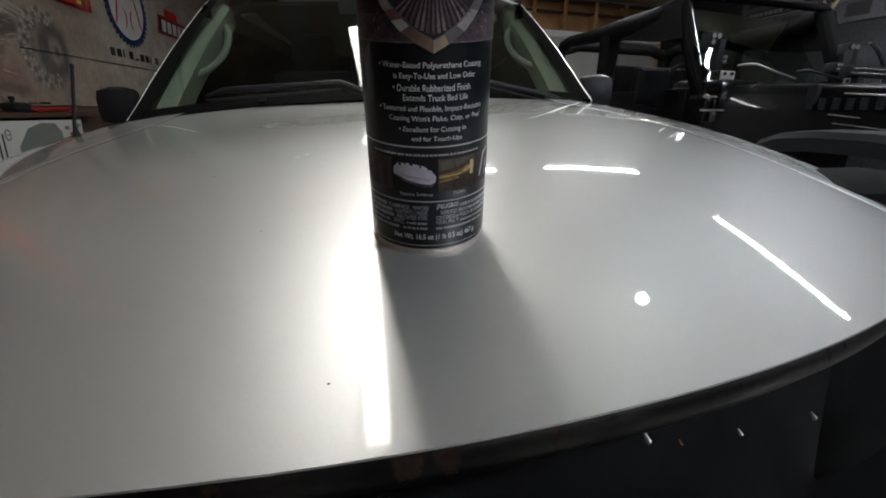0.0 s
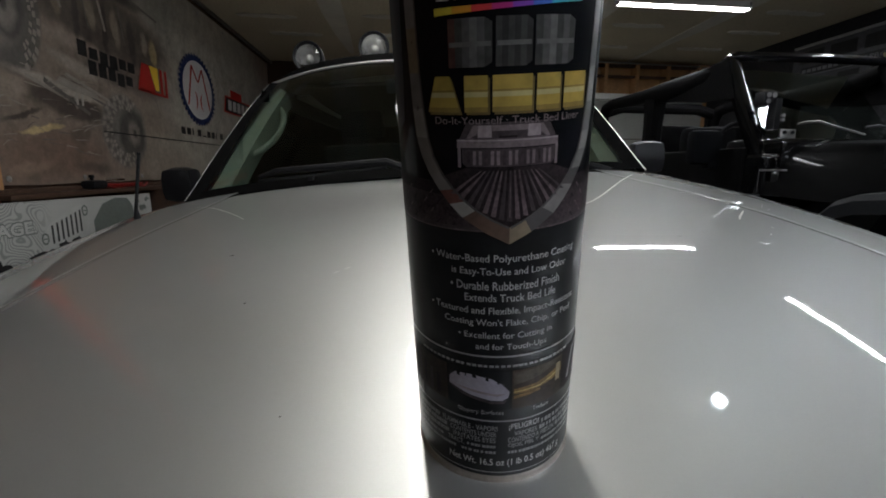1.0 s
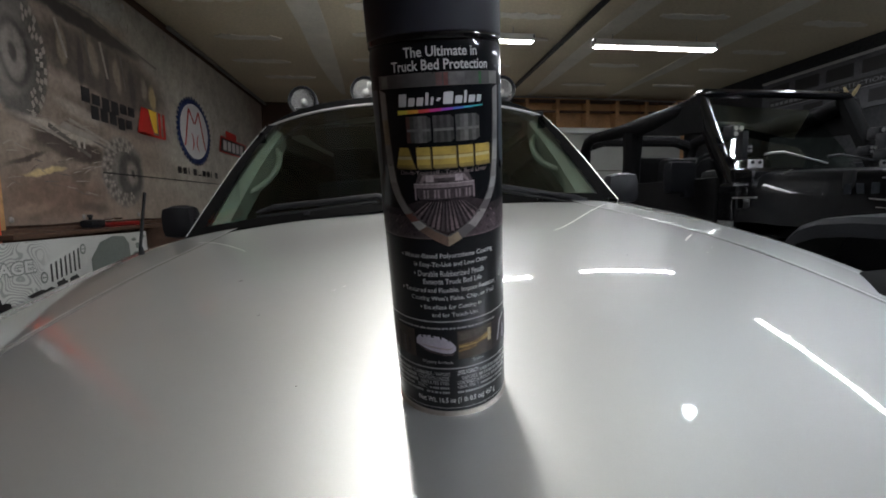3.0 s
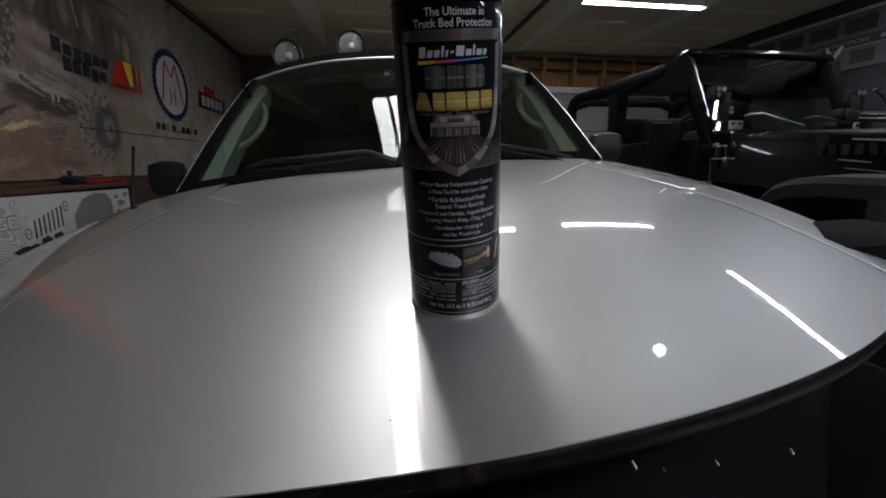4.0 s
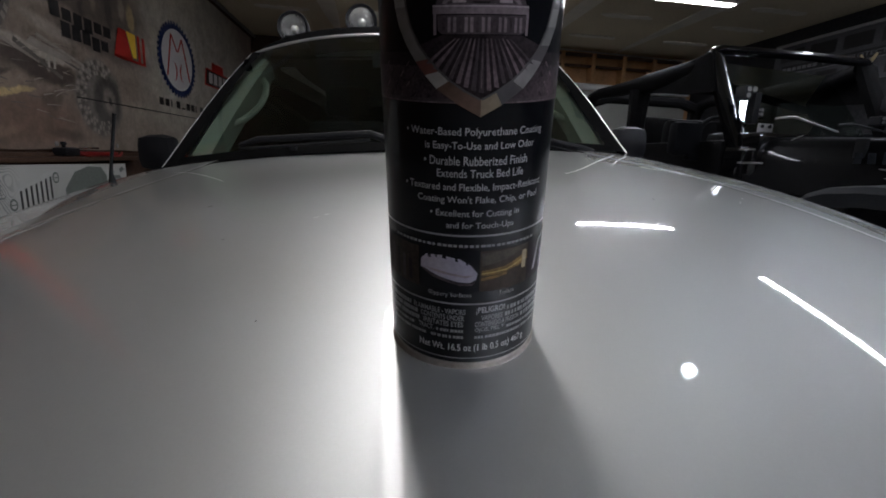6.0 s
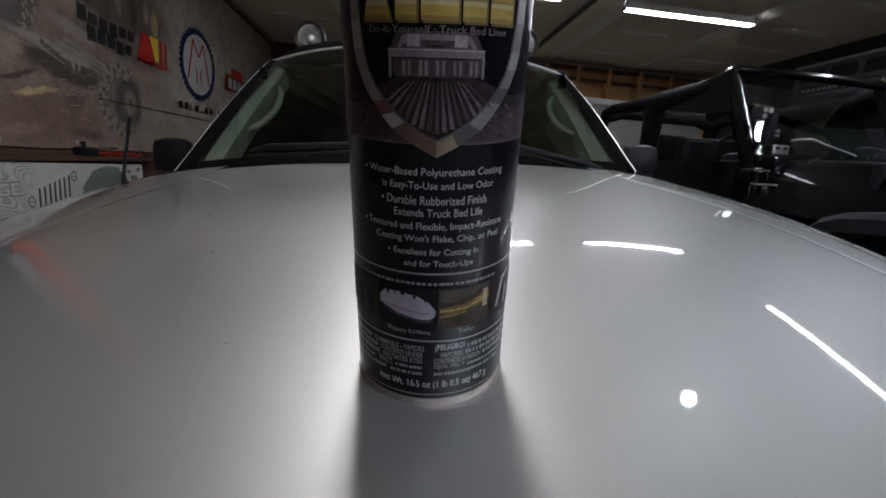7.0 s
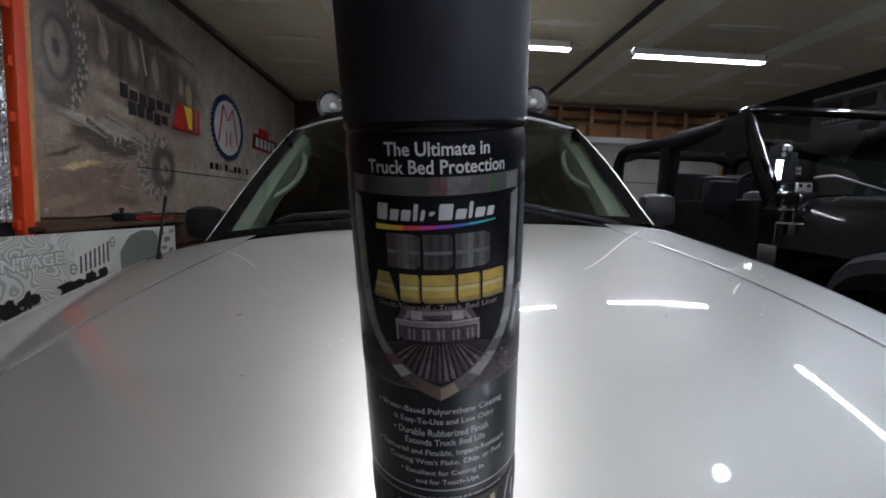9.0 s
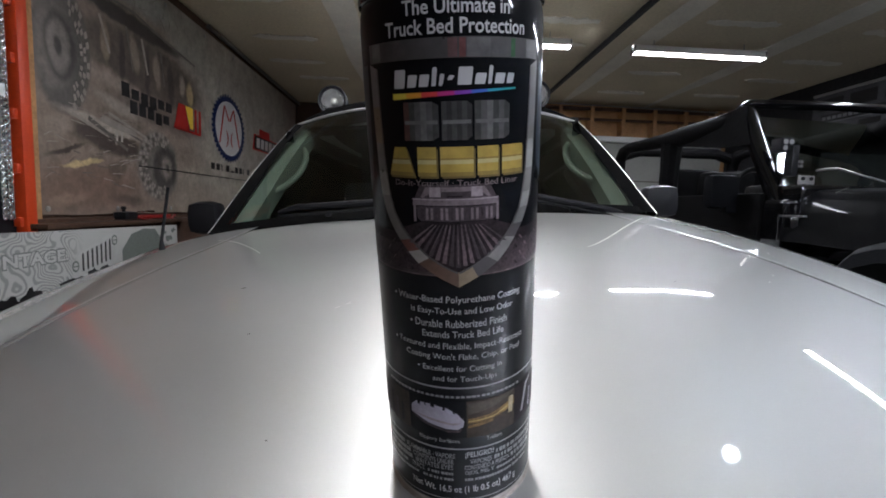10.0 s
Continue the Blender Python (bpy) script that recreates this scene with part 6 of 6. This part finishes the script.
# windscreen header, glass, base
bm = bmesh.new()
rod(bm, [(jx(-1, 0.79), 2.965, 1.872), (jx(-1, 0.74), 2.955, 1.889), (JX, 2.950, 1.895), (jx(1, 0.74), 2.955, 1.889), (jx(1, 0.79), 2.965, 1.872)], [0.02, 0.03, 0.03, 0.03, 0.02], 12)
part("screen_header", bm, black_gloss, jeep, "glossy black windscreen header")
bm = bmesh.new()
sheet(bm, [[Vector((jx(-1, 0.74), 2.650, 1.33)), Vector((jx(1, 0.74), 2.80, 1.33))], [Vector((jx(-1, 0.74), 3.060, 1.84)), Vector((jx(1, 0.74), 3.21, 1.84))]], 0.005, Vector((0, 1, 0)))
js = part("windscreen", bm, glass, jeep, "flat windscreen glass")
js.visible_shadow = False
bm = bmesh.new()
rod(bm, [(2.376, 2.60, 1.434), (2.42, 2.595, 1.443), (2.50, 2.59, 1.450), (2.62, 2.585, 1.420), (2.80, 2.575, 1.378)], [0.006, 0.008, 0.008, 0.006, 0.005], 8)
part("wiper", bm, grey_metal, jeep, "dark wiper arm")
bm = bmesh.new()
rod(bm, [(2.84, 2.62, 1.425), (2.92, 2.61, 1.435), (3.16, 2.60, 1.40)], [0.007, 0.009, 0.006], 8)
part("wiper", bm, black_plastic, jeep, "dark wiper arm")
part("dashboard", boxed(jx(-1, 0.70), jx(1, 0.70), 2.78, 3.02, 1.05, 1.36, 0.04), dash_dark, jeep, "black dashboard")
bm = bmesh.new()
rod(bm, [Vector((JX - 0.27 + 0.19 * math.cos(a), 3.15 + 0.06 * math.sin(a), 1.32 + 0.18 * math.sin(a))) for a in [k * 2 * math.pi / 24 for k in range(25)]], 0.016, 8)
part("steering_wheel", bm, black_cloth, jeep)
for y in (3.79, 4.70):
    bm = bmesh.new()
    rod(bm, [(jx(-1, 0.79), y, 1.74), (jx(-1, 0.6), y, 1.80), (jx(1, 0.6), y, 1.80), (jx(1, 0.79), y, 1.74)], 0.055, 10)
    part("cross_bar", bm, black_cloth, jeep, "padded cross bar")
# block marks along the hood flank; metal strips drawn as its crease highlights
flank_mark = mat("faint blue grey mark", (0.016, 0.018, 0.022), 0.5, 0, 0.7, 30, 200, spec=0.08)
for y, lean in ((1.98, 0.0), (1.92, 0.006), (1.86, 0.0), (1.80, 0.0), (1.74, 0.006), (1.68, 0.0), (1.62, 0.0)):
    x = JX - lerp(0.445, 0.485, (y - 1.5) / 0.5) - 0.024
    bm = bmesh.new()
    plate(bm, [(y, 1.172), (y - 0.034, 1.172), (y - 0.034 + lean, 1.222), (y + lean, 1.225)], -0.002, 0.002, wall_m(x))
    part("mark_bar", bm, flank_mark, jeep, "faint blue grey block mark", smooth=False)
for name, pts, r in (("hood_highlight", [(1.83, 1.246), (1.66, 1.232), (1.45, 1.214), (1.25, 1.196)], 0.0050), ("body_highlight", [(1.86, 1.150), (1.79, 1.143), (1.72, 1.136)], 0.0036), ("body_highlight", [(1.83, 1.110), (1.60, 1.088), (1.40, 1.07)], 0.0020)):
    bm = bmesh.new()
    rod(bm, [(JX - lerp(0.445, 0.485, (y - 1.5) / 0.5) - (0.010 if z > 1.19 else 0.034), y, z) for y, z in pts], [r * 0.6] + [r] * (len(pts) - 2) + [r * 0.5], 8)
    part(name, bm, grey_metal, jeep, "metal strip imitating a highlight on the paint")
bm = bmesh.new()
rod(bm, [(2.262, 2.345, 1.292), (2.266, 2.31, 1.308), (2.275, 2.29, 1.318)], [0.002, 0.003, 0.002], 6)
part("hood_clip", bm, grey_metal, jeep, "small bright clip")
part("hood_latch", boxed(JX - 0.50, JX - 0.475, 1.95, 2.0, 1.20, 1.29, 0.006), rubber, jeep)
bar = part("light_bar", boxed(2.735, 3.28, 2.20, 2.26, 1.368, 1.425, 0.010), black_plastic, jeep, "led light bar with two rows of bright cells")
cell_bm = bmesh.new()
lathe(cell_bm, [(0.0045, -0.003), (0.0075, 0.003)], 10, pose(0, 0, 0, 90))
cell_mesh = mesh_of(cell_bm, "led_cell", reflector)
for k in range(26):
    for z in (1.384, 1.408):
        cell = new("led_cell", cell_mesh)
        cell.parent = bar
        cell.matrix_basis = Matrix.Translation((2.755 + 0.0196 * k, 2.198, z))
bm = bmesh.new()
rod(bm, [(2.925, 2.30, 1.553), (2.96, 2.30, 1.560), (3.01, 2.30, 1.535), (3.06, 2.30, 1.490), (3.12, 2.30, 1.42), (3.13, 2.30, 1.33)], [0.006, 0.009, 0.013, 0.013, 0.013, 0.013], 10)
part("grab_tube", bm, chrome, jeep, "short bright bent tube")
for s in (-1, 1):
    part("bar_foot", boxed(3.0 + s * 0.16 - 0.02, 3.0 + s * 0.16 + 0.02, 2.21, 2.25, 1.295, 1.375, 0.005), black_plastic, jeep)
    for y in (1.56, 4.15):
        bm = bmesh.new()
        lathe(bm, [(0.22, -0.13), (0.40, -0.13), (0.43, -0.08), (0.43, 0.08), (0.40, 0.13), (0.22, 0.13)], 36, Matrix.Translation((jx(s, 0.76), y, 0.43)) @ pose(0, 0, 0, 0, 90))
        wheel = part("wheel", bm, rubber, jeep, "chunky black tyre")
        bm = bmesh.new()
        lathe(bm, [(0.05, -0.10), (0.215, -0.10), (0.22, 0.10), (0.05, 0.10)], 28, Matrix.Translation((jx(s, 0.76), y, 0.43)) @ pose(0, 0, 0, 0, 90))
        part("rim", bm, black_gloss, wheel)
